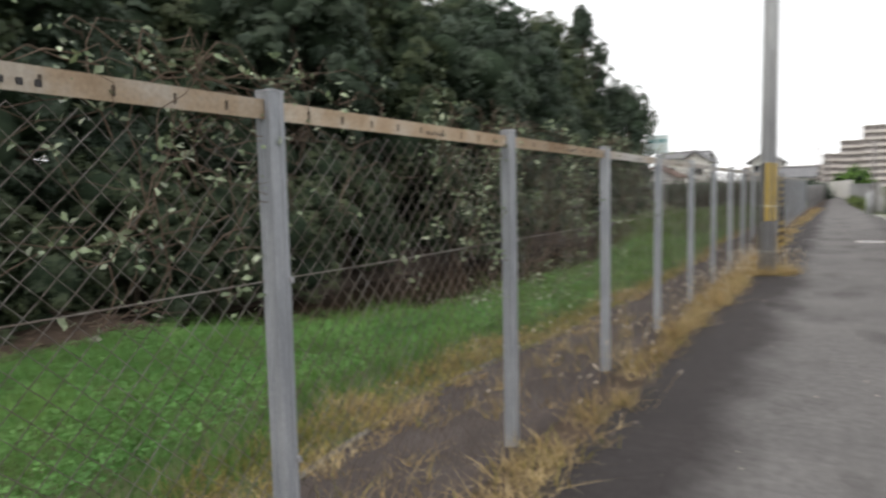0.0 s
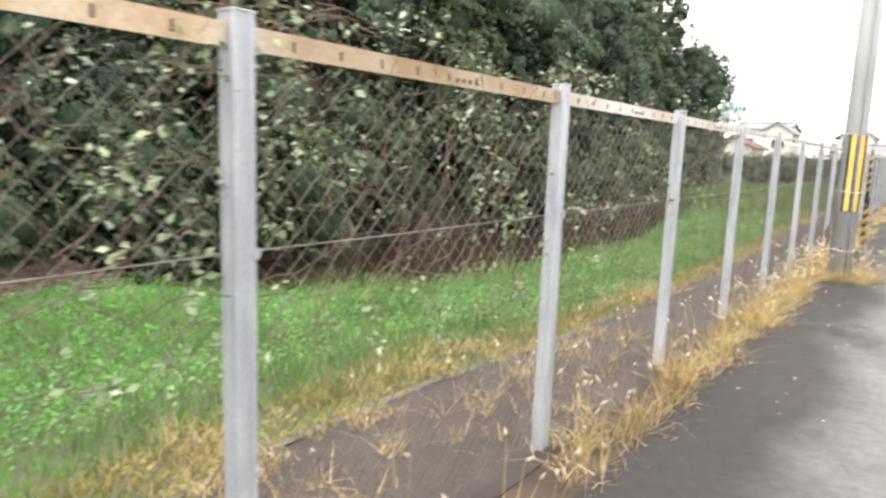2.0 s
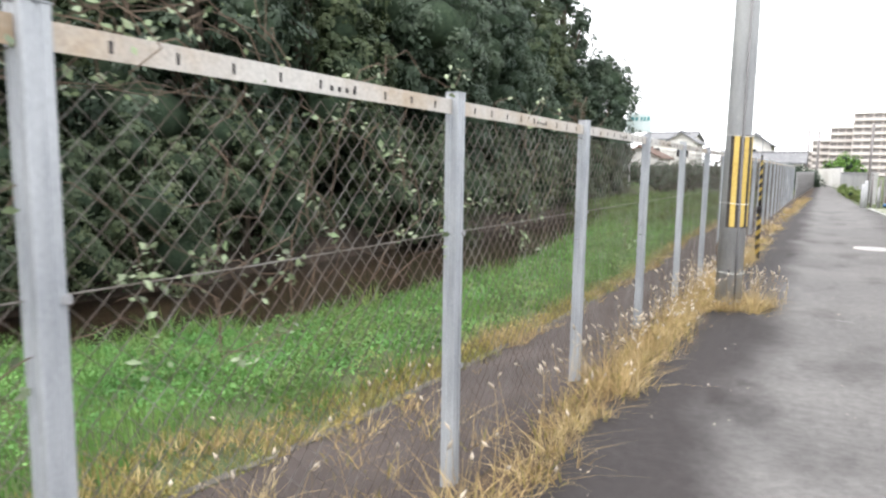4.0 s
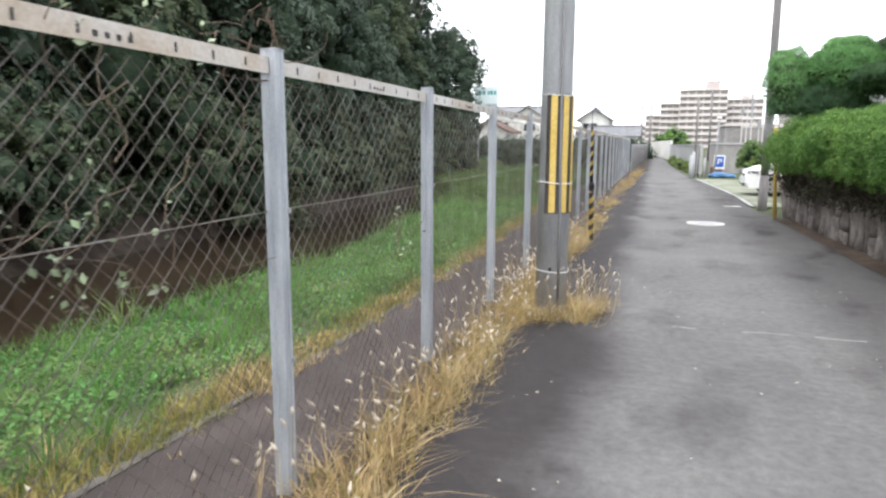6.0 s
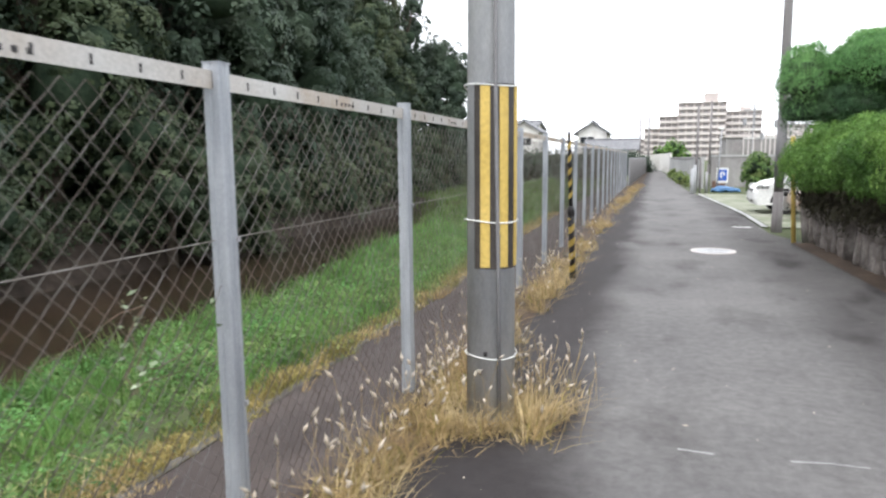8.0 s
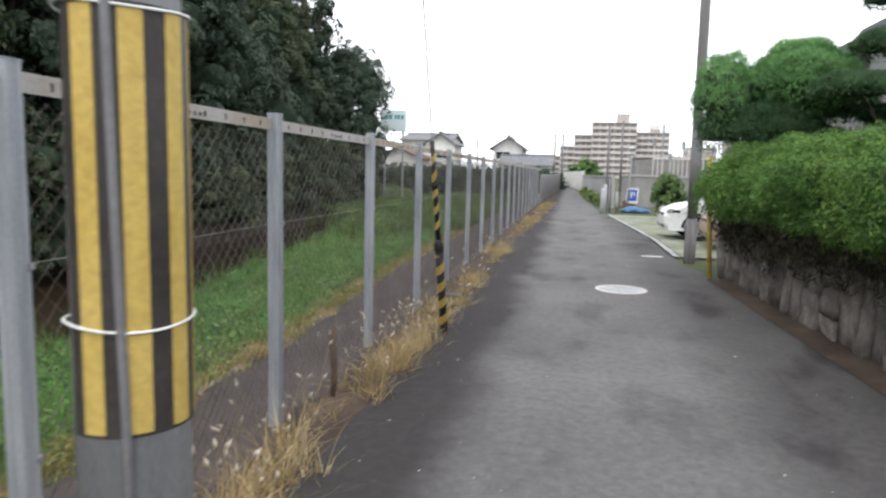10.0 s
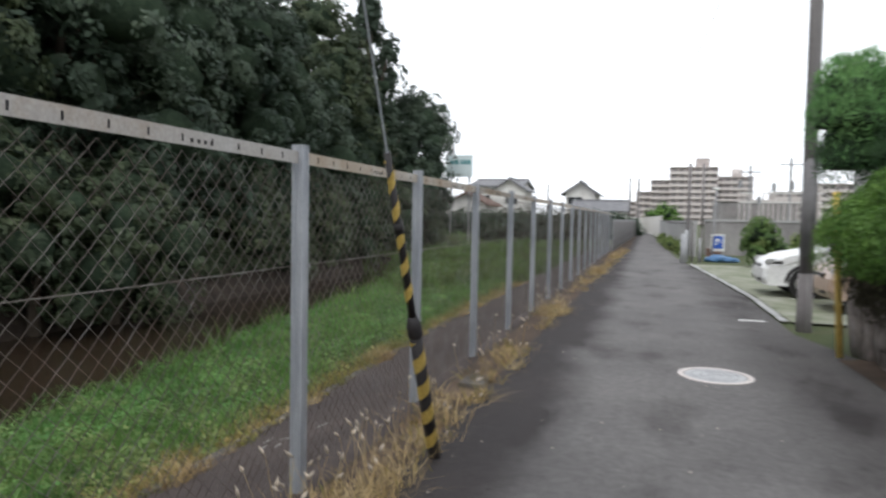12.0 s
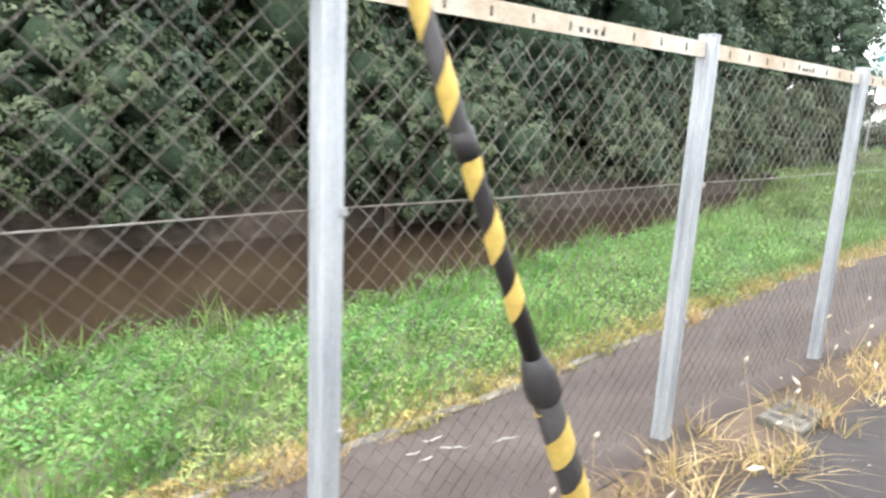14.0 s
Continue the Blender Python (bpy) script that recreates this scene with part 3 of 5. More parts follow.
def build_trees():
    row = "trees behind the canal"
    kinds = [
        tree("tree", "tall dark green broad-leaved tree behind the canal", 11, 12.2, 2.5, 2.2, 24, 1150, 0.23, "leaf_dark", (-19.4, 21, -1.2), row, 1.5),
        tree("tree", "dense dark evergreen tree with a rounded crown", 12, 10.6, 2.7, 2.0, 22, 1150, 0.23, "leaf_dark", (-19.0, 9.6, -1.0), row, 1.55),
        tree("tree", "tall green tree with an uneven leafy crown", 13, 13.6, 2.3, 2.6, 26, 1100, 0.22, "leaf_mid", (-19.8, 27, -1.2), row, 1.4),
    ]
    spots = [(2, -18.0, 5.2, 0.95), (1, -17.4, 0.5, 1), (2, -18.4, -4, 1), (0, -19, -9, 1), (1, -19.6, 33, 1.15), (0, -19.4, 39.5, 1.15), (0, -19.8, 45.5, 1.1),
             (2, -24.5, 19.5, 1.1), (0, -24.5, 8, 1.1), (1, -24, 29, 1.3), (2, -24, 43, 1.2), (0, -24, 3, 1.1), (2, -25.5, 23, 1.15), (0, -25, 36, 1.25), (1, -21.3, 52, 1.0), (1, -19.9, 69.5, 1.17), (2, -22.8, 58, 1.28), (1, -21.8, 60.0, 0.95)]
    for i, (k, x, y, s) in enumerate(spots):
        copy_thing(kinds[k], pose(x, y, -1.2, 0, 0, 47 * i) @ Matrix.Scale(s, 4))
    tree("conifer", "airy dark conifer standing above the rounded trees", 17, 20.0, 4.6, 5.0, 66, 330, 0.3, "leaf_dark", (-21.6, 63.5, -1.2), row, 1.3, "conifer")
    back = tree("tree", "dark tree standing deep in the grove", 14, 13.5, 3.6, 0.8, 22, 420, 0.42, "leaf_dark", (-29, -14, -1.0), row, 1.9)
    for i in range(10):
        copy_thing(back, pose(-29 + 2 * (i % 2), -8 + 6.2 * i, -1.0, 0, 0, 71 * i))


build_trees()


def build_shrubs():
    kinds = [
        tree("shrub", "leafy green shrub hanging over the canal water", 31, 3.9, 1.5, 0.7, 11, 1150, 0.14, "leaf_shrub", (-16.6, 17, -1.7), "shrubs along the water", 0.85),
        tree("shrub", "dark green shrub leaning over the canal water", 32, 4.4, 1.7, 0.8, 11, 1150, 0.15, "leaf_shrub", (-17.0, 21.0, -1.8), "shrubs along the water", 0.95),
    ]
    bush = tree("shrub", "broad olive-green bush spreading over the canal water", 34, 5.4, 2.1, 0.9, 20, 1150, 0.16, "leaf_bush", (-18.5, 42.0, -2.0), "shrubs along the water", 1.2)
    copy_thing(bush, pose(-18.9, 47.3, -2.2, 0, 0, 140))
    for i, (k, x, y, s) in enumerate([(1, -16.8, 28.8, 1.05), (0, -16.3, 31.2, 1.2), (0, -18.6, 52.0, 1.1), (1, -18.9, 56.0, 1.15), (1, -18.8, 60.5, 1.15), (1, -18.6, 65.0, 1.1), (1, -16.4, 10.8, 0.9), (0, -15.4, 7.0, 0.85), (1, -15.2, 4.2, 0.9), (0, -15.0, 1.0, 0.9), (1, -14.6, -2, 0.9), (1, -17.6, 14.0, 0.85)]):
        copy_thing(kinds[k], pose(x + (0.5 if y > 9 else 0), y, -2.1 if y > 9 else -1.9, 0, 0, 61 * i) @ Matrix.Scale(s, 4))


build_shrubs()


def undergrowth():
    """Dim low growth under the trees, and fallen leaves on the open bank."""
    rng = np.random.default_rng(15)
    n = 520
    ys = rng.uniform(6, 60, n)
    xs = -17.0 - 3.6 * rng.random(n) ** 1.3
    r = 0.25 + 0.4 * rng.random(n)
    cs = [(x, y, height(x, y) + 0.3 * q) for x, y, q in zip(xs, ys, r)]
    V, F = leaf_cloud(rng, cs, [(q, q, q * 0.8) for q in r], [int(60 + 170 * q) for q in r], 0.13, droop=0.2, flat=0.4)
    tagged(new("undergrowth", fast_mesh("undergrowth", V, F, "leaf_shrub")), "dim leafy undergrowth beneath the trees", "undergrowth", kind="stuff")
    n = 9000
    ys = rng.uniform(-2, 15, n)
    xs = -10.6 - 6.6 * rng.random(n)
    ok = np.array([x < bank_edge(y) - 0.1 and height(x, y) > WATER_Z for x, y in zip(xs, ys)])
    xs, ys = xs[ok], ys[ok]
    n = len(xs)
    p = np.stack([xs, ys, [height(x, y) + 0.02 for x, y in zip(xs, ys)]], 1)
    d = rng.normal(size=(n, 3)) * [1, 1, 0.35]
    e = rng.normal(size=(n, 3)) * [1, 1, 0.35]
    q = (0.02 + 0.035 * rng.random(n))[:, None]
    V = np.stack([p - d * q, p + e * q * 0.5, p + d * q, p - e * q * 0.5], 1).reshape(-1, 3)
    tagged(new("leaf_litter", fast_mesh("leaf_litter", V, np.arange(4 * n).reshape(n, 4), "leaf_litter")), "brown fallen leaves on the bare bank", "leaf litter", kind="stuff")


undergrowth()


# ---- grass ----
def blades(rng, xy, zs, length, width, lean, material, name, vary=0.0):
    """Upright curved blades, each of three triangles."""
    n = len(xy)
    a = rng.random(n) * 2 * np.pi
    L = length * (0.5 + rng.random(n))
    if vary:
        L = L * np.array([max(0.35, 1 + vary * noise.noise((x * 1.4, y * 1.4, 6.0)) + 0.5 * vary * noise.noise((x * 4, y * 4, 1.0))) for x, y in xy])
    side = np.stack([np.cos(a), np.sin(a), np.zeros(n)], 1) * (width * (0.6 + 0.8 * rng.random(n)))[:, None]
    b2 = rng.random(n) * 2 * np.pi
    out = np.stack([np.cos(b2), np.sin(b2), np.zeros(n)], 1) * (L * lean * rng.random(n))[:, None]
    root = np.concatenate([xy, zs[:, None]], 1)
    up = np.array([0, 0, 1.0])
    mid = root + up * (L * 0.55)[:, None] + out * 0.35
    tip = root + up * (L * 0.95)[:, None] + out
    V = np.stack([root - side, root + side, mid - side * 0.7, mid + side * 0.7, tip], 1).reshape(-1, 3)
    k = np.arange(n)[:, None] * 5
    F = np.concatenate([k + [0, 1, 3], k + [0, 3, 2], k + [2, 3, 4]])
    return fast_mesh(name, V, F, material), tip


def scatter(rng, n, x_of, y0, y1, bias=None):
    ys = y0 + (y1 - y0) * rng.random(n)
    u = rng.random(n)
    xs = np.array([x_of(y, f) for y, f in zip(ys, u)])
    zs = np.array([height(x, y) for x, y in zip(xs, ys)])
    return np.stack([xs, ys], 1), zs


def on_bank(f0, f1):
    def pick(y, f):
        a, b = apron_edge(y), bank_edge(y) - 0.3
        return a + (b - a) * (f0 + (f1 - f0) * f)
    return pick


rng = np.random.default_rng(5)
xy, zs = scatter(rng, 75000, on_bank(0.06, 1.0), 1.0, 36)
keep = np.array([y < 10 or noise.noise((x * 1.3, y * 1.3, 12.0)) > 0.02 for x, y in xy])
me, _ = blades(rng, xy[keep], zs[keep], 0.2, 0.0055, 0.8, "grass", "bank_grass", 1.5)
tagged(new("bank_grass", me), "bright green grass on the canal bank", "grass", kind="stuff")
xy, zs = scatter(rng, 20000, on_bank(0.0, 0.11), 1.0, 36)
me, _ = blades(rng, xy, zs, 0.11, 0.0045, 1.2, "mixed", "yellowing_grass", 1.4)
tagged(new("yellowing_grass", me), "yellowing grass along the edge of the apron", "grass", kind="stuff")
xy, zs = scatter(rng, 26000, on_bank(-0.05, 0.09), 1.0, 36)
keep = np.array([noise.noise((x * 1.1, y * 1.1, 8.0)) + 0.5 * noise.noise((x * 4, y * 4, 2.0)) > (0.1 if y < 9 else 0.22) for x, y in xy])
me, _ = blades(rng, xy[keep], zs[keep] + 0.02, 0.12, 0.0042, 1.7, "dry", "edge_straw", 1.2)
tagged(new("edge_straw", me), "ragged straw lapping over the edge of the apron", "grass", kind="stuff")
xy, zs = scatter(rng, 17000, on_bank(0.84, 1.04), 9.0, 40)
keep = np.array([noise.noise((x * 1.5, y * 1.5, 4.0)) > 0.0 for x, y in xy])
me, _ = blades(rng, xy[keep], zs[keep], 0.36, 0.007, 0.6, "grass", "tall_grass")
tagged(new("tall_grass", me), "taller green grass at the edge of the canal", "grass", kind="stuff")
xy, zs = scatter(rng, 30000, on_bank(0.0, 1.2), 36, 70)
me, _ = blades(rng, xy, zs, 0.4, 0.02, 0.7, "field", "field_grass")
tagged(new("field_grass", me), "overgrown green field beyond the canal", "grass", kind="stuff")


def weed_cover():
    """Low broad-leaved weeds, in drifts."""
    rng = np.random.default_rng(6)
    xy, zs = scatter(rng, 90000, on_bank(0.16, 1.0), 1.0, 34)
    keep = np.array([noise.noise((x * 0.6, y * 0.6, 9.0)) > -0.05 - 0.3 * (y < 11) for x, y in xy])
    xy, zs = xy[keep], zs[keep]
    n = len(xy)
    p = np.concatenate([xy, (zs + 0.03 + 0.17 * rng.random(n))[:, None]], 1)
    nrm = rng.normal(size=(n, 3)) * 0.6 + [0, 0, 1]
    nrm /= np.linalg.norm(nrm, axis=1)[:, None]
    t = np.cross(nrm, rng.normal(size=(n, 3)))
    t /= np.linalg.norm(t, axis=1)[:, None]
    b = np.cross(nrm, t)
    s = (0.012 + 0.02 * rng.random(n))[:, None]
    V = np.stack([p - t * s, p + b * s * 0.6, p + t * s, p - b * s * 0.6], 1).reshape(-1, 3)
    k = np.arange(n)[:, None] * 4
    F = np.concatenate([k + [0, 1, 2], k + [0, 2, 3]])
    tagged(new("weeds", fast_mesh("weeds", V, F, "weed")), "low leafy green weeds among the bank grass", "weeds", kind="stuff")


weed_cover()


def verge_x(y, f):
    return FENCE_X - 0.2 + (lerp_table(y, ROAD_L) + 0.06 - FENCE_X + 0.2) * f


def verge():
    """Tufts of dry grass at the foot of the fence, with foxtail seed heads."""
    rng = np.random.default_rng(7)
    tufts = []
    y = 0.5
    while y < 50:
        dens = (0.4 if y < 9.5 else 0.55 if y < 15 else 0.3 if y < 22 else 0.18) + 0.6 * noise.noise((0.0, y * 0.45, 2.0)) + (0.5 if 9 < y < 14.5 else 0) + (0.35 if 17.5 < y < 19.5 else 0)
        for _ in range(int(max(0, rng.normal(5.0 * dens, 1)))):
            f = min(1.0, abs(rng.normal(0.8, 0.15)))
            tufts.append((verge_x(y + rng.random() * 0.3, f), y + rng.random() * 0.3, 0.5 + rng.random()))
        y += 0.15
    for _ in range(46):
        a = rng.random() * 6.28
        tufts.append((-0.975 + 0.24 * math.cos(a) + 0.06 * rng.normal(), 13.52 + 0.3 * math.sin(a), 0.8 + rng.random() * 0.5))
    for _ in range(14):
        tufts.append((-0.62 + 0.07 * rng.normal(), 13.5 + 0.2 * rng.normal(), 0.6 + rng.random() * 0.5))
    for _ in range(70):
        tufts.append((rng.uniform(-2.9, -1.7), rng.uniform(1.5, 9.5), 0.25 + 0.3 * rng.random()))
    xy, hl = [], []
    for tx, ty, s in tufts:
        k = int(13 * s) + 3
        q = rng.normal(size=(k, 2)) * 0.045 + [tx, ty]
        xy.append(q)
        hl += [s] * k
    xy = np.concatenate(xy)
    zs = np.array([height(x, y) + 0.01 for x, y in xy])
    me, _ = blades(rng, xy, zs, 0.145, 0.0034, 2.1, "dry", "dry_grass", 1.1)
    tagged(new("dry_grass", me), "dry straw-yellow grass along the foot of the fence", "grass", kind="stuff")
    flat = rng.random(len(xy)) < 0.7
    me, _ = blades(rng, xy[flat] + rng.normal(size=(int(flat.sum()), 2)) * 0.06, zs[flat] + 0.01, 0.085, 0.003, 4.5, "dry", "fallen_straw")
    tagged(new("fallen_straw", me), "tangled fallen straw under the dry grass", "grass", kind="stuff")
    pick = rng.random(len(xy)) < 0.28
    me, _ = blades(rng, xy[pick] + rng.normal(size=(int(pick.sum()), 2)) * 0.05, zs[pick], 0.13, 0.005, 1.3, "mixed", "green_tufts")
    tagged(new("green_tufts", me), "yellow-green tufts among the dry grass", "grass", kind="stuff")
    # foxtails: thin stalks with a bristly head
    V, F, V2, F2 = [], [], [], []
    for tx, ty, s in tufts:
        if not (4 < ty < 32) or rng.random() > (0.75 if 9 < ty < 19 else 0.4):
            continue
        for _ in range(2):
            r0 = Vector((tx + rng.normal() * 0.08, ty + rng.normal() * 0.08, height(tx, ty)))
            h = 0.22 + 0.28 * rng.random()
            tip = r0 + Vector((rng.normal() * 0.1, rng.normal() * 0.1, h))
            b = len(V)
            V += [r0 + Vector((0.0015, 0, 0)), r0 - Vector((0.0015, 0, 0)), tip + Vector((0.0012, 0, 0)), tip - Vector((0.0012, 0, 0))]
            F += [(b, b + 2, b + 3), (b, b + 3, b + 1)]
            d = (tip - r0).normalized() + Vector((rng.normal() * 0.5, rng.normal() * 0.5, -0.1))
            d.normalize()
            u = d.orthogonal().normalized()
            w = d.cross(u)
            L, R = 0.04 + 0.035 * rng.random(), 0.0075 + 0.0045 * rng.random()
            b = len(V2)
            V2 += [tip, *[tip + d * L * 0.45 + (u * math.cos(a) + w * math.sin(a)) * R for a in (0, 1.57, 3.14, 4.71)], tip + d * L]
            for k in range(4):
                F2 += [(b, b + 1 + k, b + 1 + (k + 1) % 4), (b + 5, b + 1 + (k + 1) % 4, b + 1 + k)]
    tagged(new("foxtail_stalks", fast_mesh("foxtail_stalks", np.array([tuple(p) for p in V]), np.array(F), "dry")), "thin dry stalks of foxtail grass", "grass", kind="stuff")
    tagged(new("foxtail_heads", fast_mesh("foxtail_heads", np.array([tuple(p) for p in V2]), np.array(F2), "plume")), "pale bristly foxtail seed heads", "grass", kind="stuff")


verge()


def vine(y0, y1, z0, z1, stems, leaves, seed, over=0.25):
    """A climber on the fence: wandering stems and leaves paled by painted highlights, some above the rail."""
    rng = np.random.default_rng(seed)
    ob = thing("vine", "leafy climbing vine tangled in the wire of the fence", "vine", (FENCE_X, (y0 + y1) / 2, 0), "vines on the fence")
    bm = bmesh.new()
    spots = []
    for s in range(stems):
        p = Vector((-0.05, rng.uniform(y0, y1), rng.uniform(z0, z1)))
        d = Vector((0, rng.normal(), rng.normal() * 0.6))
        pts = [p.copy()]
        for k in range(9):
            d += Vector((rng.normal() * 0.15, rng.normal() * 0.6, rng.normal() * 0.5 - 0.05))
            d.normalize()
            p = p + d * 0.09
            p.x = max(-0.14, min(0.0 if p.z < TOP - 0.05 else 0.06, p.x))
            p.z = max(z0 - 0.1, min(p.z, z1 + over * rng.random()))
            pts.append(p.copy())
        tube(bm, [q - Vector((0, (y0 + y1) / 2, 0)) for q in pts], np.linspace(0.003, 0.0012, len(pts)), 4, False)
        spots += pts
    part("stem", bm, "stem", ob)
    n = int(leaves * 1.15)
    idx = rng.choice(rng.permutation(len(spots))[: max(6, len(spots) // 6)], n)
    P = np.array([tuple(spots[i]) for i in idx]) + rng.normal(size=(n, 3)) * [0.022, 0.045, 0.04] - [0, (y0 + y1) / 2, 0]
    nrm = rng.normal(size=(n, 3)) * 0.7 + [0.5, -0.2, 0.6]
    nrm /= np.linalg.norm(nrm, axis=1)[:, None]
    t = np.cross(nrm, rng.normal(size=(n, 3)))
    t /= np.linalg.norm(t, axis=1)[:, None]
    b = np.cross(nrm, t)
    s = (0.008 + 0.016 * rng.random(n) ** 1.5)[:, None]
    V = np.stack([P - t * s, P - t * s * 0.1 + b * s * 0.6 + nrm * s * 0.2, P + t * s, P - t * s * 0.1 - b * s * 0.6 + nrm * s * 0.2], 1).reshape(-1, 3)
    k = np.arange(n)[:, None] * 4
    tagged(part("leaf_mass", fast_mesh("leaf_mass", V, np.concatenate([k + [0, 1, 2], k + [0, 2, 3]]), "vine"), None, ob), kind="stuff")


vine(-1.2, 0.6, 1.25, 2.0, 24, 250, 41, 0.35)
vine(0.4, 1.9, 1.35, 2.0, 34, 360, 42, 0.35)
vine(1.9, 3.2, 1.3, 1.98, 7, 40, 43, 0.1)
vine(3.2, 4.5, 1.1, 2.02, 38, 560, 44, 0.2)
vine(4.4, 5.9, 0.95, 2.0, 40, 580, 45, 0.15)
vine(5.8, 7.6, 1.1, 2.0, 28, 320, 46, 0.2)
vine(7.6, 9.6, 1.2, 1.98, 12, 110, 47, 0.12)
vine(1.5, 2.1, 1.92, 2.0, 16, 90, 50, 0.14)
vine(3.55, 4.15, 1.92, 2.02, 18, 110, 51, 0.14)
vine(5.5, 6.2, 1.92, 2.02, 16, 80, 52, 0.14)
vine(9.6, 10.1, 1.95, 2.02, 9, 8, 53, 0.14)
vine(0.2, 0.7, 0.4, 0.75, 5, 40, 48, 0.0)
vine(11.25, 11.6, 0.95, 1.12, 3, 34, 49, 0.0)


def leafy_weeds():
    """Lumpy leafy plants on the bank, tallest along the water."""
    rng = np.random.default_rng(9)
    for name, mat, count, f0, f1, ya, yb, rmin, rmax, size in (("leafy_weeds", "weed", 800, 0.2, 1.0, 1.0, 12, 0.08, 0.2, 0.045), ("bank_weeds", "bank_leaf", 900, 0.06, 1.03, 9, 36, 0.1, 0.34, 0.075), ("water_edge_weeds", "weed", 330, 0.8, 1.07, 9, 36, 0.12, 0.42, 0.06), ("pale_weeds", "pale_weed", 700, 0.03, 0.9, 10, 36, 0.05, 0.17, 0.06), ("field_weeds", "bank_leaf", 420, 0.0, 1.2, 36, 80, 0.25, 0.6, 0.16), ("edge_weeds", "mixed", 420, -0.02, 0.1, 1, 34, 0.04, 0.13, 0.05)):
        xy, zs = scatter(rng, count, on_bank(f0, f1), ya, yb)
        r = rmin + (rmax - rmin) * rng.random(count) ** 2
        cs = [(x, y, z + 0.25 * q) for (x, y), z, q in zip(xy, zs, r)]
        rs = [(q * 1.2, q * 1.3, q) for q in r]
        ns = [int(30 + (480 if yb < 50 else 200) * q) for q in r]
        V, F = leaf_cloud(rng, cs, rs, ns, size, droop=-0.6, flat=0.22, inner=0.55)
        tagged(new(name, fast_mesh(name, V, F, mat)), "lumpy leafy weeds growing on the canal bank", "weeds", kind="stuff")


leafy_weeds()


def water_edge_stalks():
    """Tall thin weeds leaning out over the edge of the water."""
    rng = np.random.default_rng(19)
    xy, zs = scatter(rng, 620, on_bank(0.82, 1.06), 11, 38)
    pick = np.array([noise.noise((x * 0.9, y * 0.9, 3.0)) > 0.05 for x, y in xy])
    xy = np.repeat(xy[pick], 7, axis=0) + rng.normal(size=(7 * int(pick.sum()), 2)) * 0.06
    me, _ = blades(rng, xy, np.repeat(zs[pick], 7), 0.42, 0.013, 0.9, "bank_leaf", "tall_weeds", 1.0)
    tagged(new("tall_weeds", me), "tall thin weeds leaning over the canal edge", "weeds", kind="stuff")


water_edge_stalks()

# ---- utility pole with striped guard ----
def ring_mesh(r0, r1, z0, z1, a0, a1, n=10):
    """A curved slab between two angles (degrees)."""
    bm = bmesh.new()
    rows = []
    for k in range(n + 1):
        a = radians(a0 + (a1 - a0) * k / n)
        rows.append([bm.verts.new((r * math.cos(a), r * math.sin(a), z)) for r, z in ((r0, z0), (r1, z0), (r1, z1), (r0, z1))])
    for p, q in zip(rows, rows[1:]):
        for i in range(4):
            bm.faces.new((p[i], q[i], q[(i + 1) % 4], p[(i + 1) % 4]))
    bm.faces.new(rows[0])
    bm.faces.new(rows[-1][::-1])
    bmesh.ops.recalc_face_normals(bm, faces=bm.faces)
    return bm


def build_pole():
    pole = thing("utility_pole", "grey concrete utility pole with yellow and black striped guard", "pole", (-0.975, 13.525, 0))
    R = 0.147
    part("shaft", tube(bmesh.new(), [(0, 0, -0.4), (0, 0, 5), (0, 0, 11.5)], [R + 0.004, R - 0.02, R - 0.05], 40), "concrete", pole, smooth=True)
    guard = part("guard", ring_mesh(R - 0.004, R + 0.006, 0.965, 2.035, -116, 52, 34), "brownblack", pole, "faded black wrap-round guard sheet")
    for k in range(4):
        a = -100 + 42 * k
        part("stripe", ring_mesh(R + 0.005, R + 0.009, 0.975, 2.025, a, a + 21, 8), "yellow", guard, "yellow reflective stripe")
    for z, n in ((1.245, "band"), (2.03, "band"), (0.42, "band")):
        bm = bmesh.new()
        pts = [((R + 0.012) * math.cos(a), (R + 0.012) * math.sin(a), z + 0.008 * math.sin(2 * a)) for a in [2 * math.pi * k / 32 for k in range(33)]]
        tube(bm, pts, 0.004, 6)
        part(n, bm, "white", pole, "thin white tie band")
    a = radians(-62)
    c, s = math.cos(a), math.sin(a)
    part("cable_duct", tube(bmesh.new(), [((R + 0.012) * c + e * s, (R + 0.012) * s - e * c, z) for z, e in ((-0.1, -0.012), (1.0, -0.004), (1.5, 0.006), (2.05, 0.014), (4.0, 0.02))], 0.012, 8), "sleeve", pole, "grey cable pipe", smooth=True)
    part("hole", boxes((-0.01, 0.014, -R - 0.004, -R + 0.01, 0.43, 0.46), bevel=0.002), "black", pole)


build_pole()


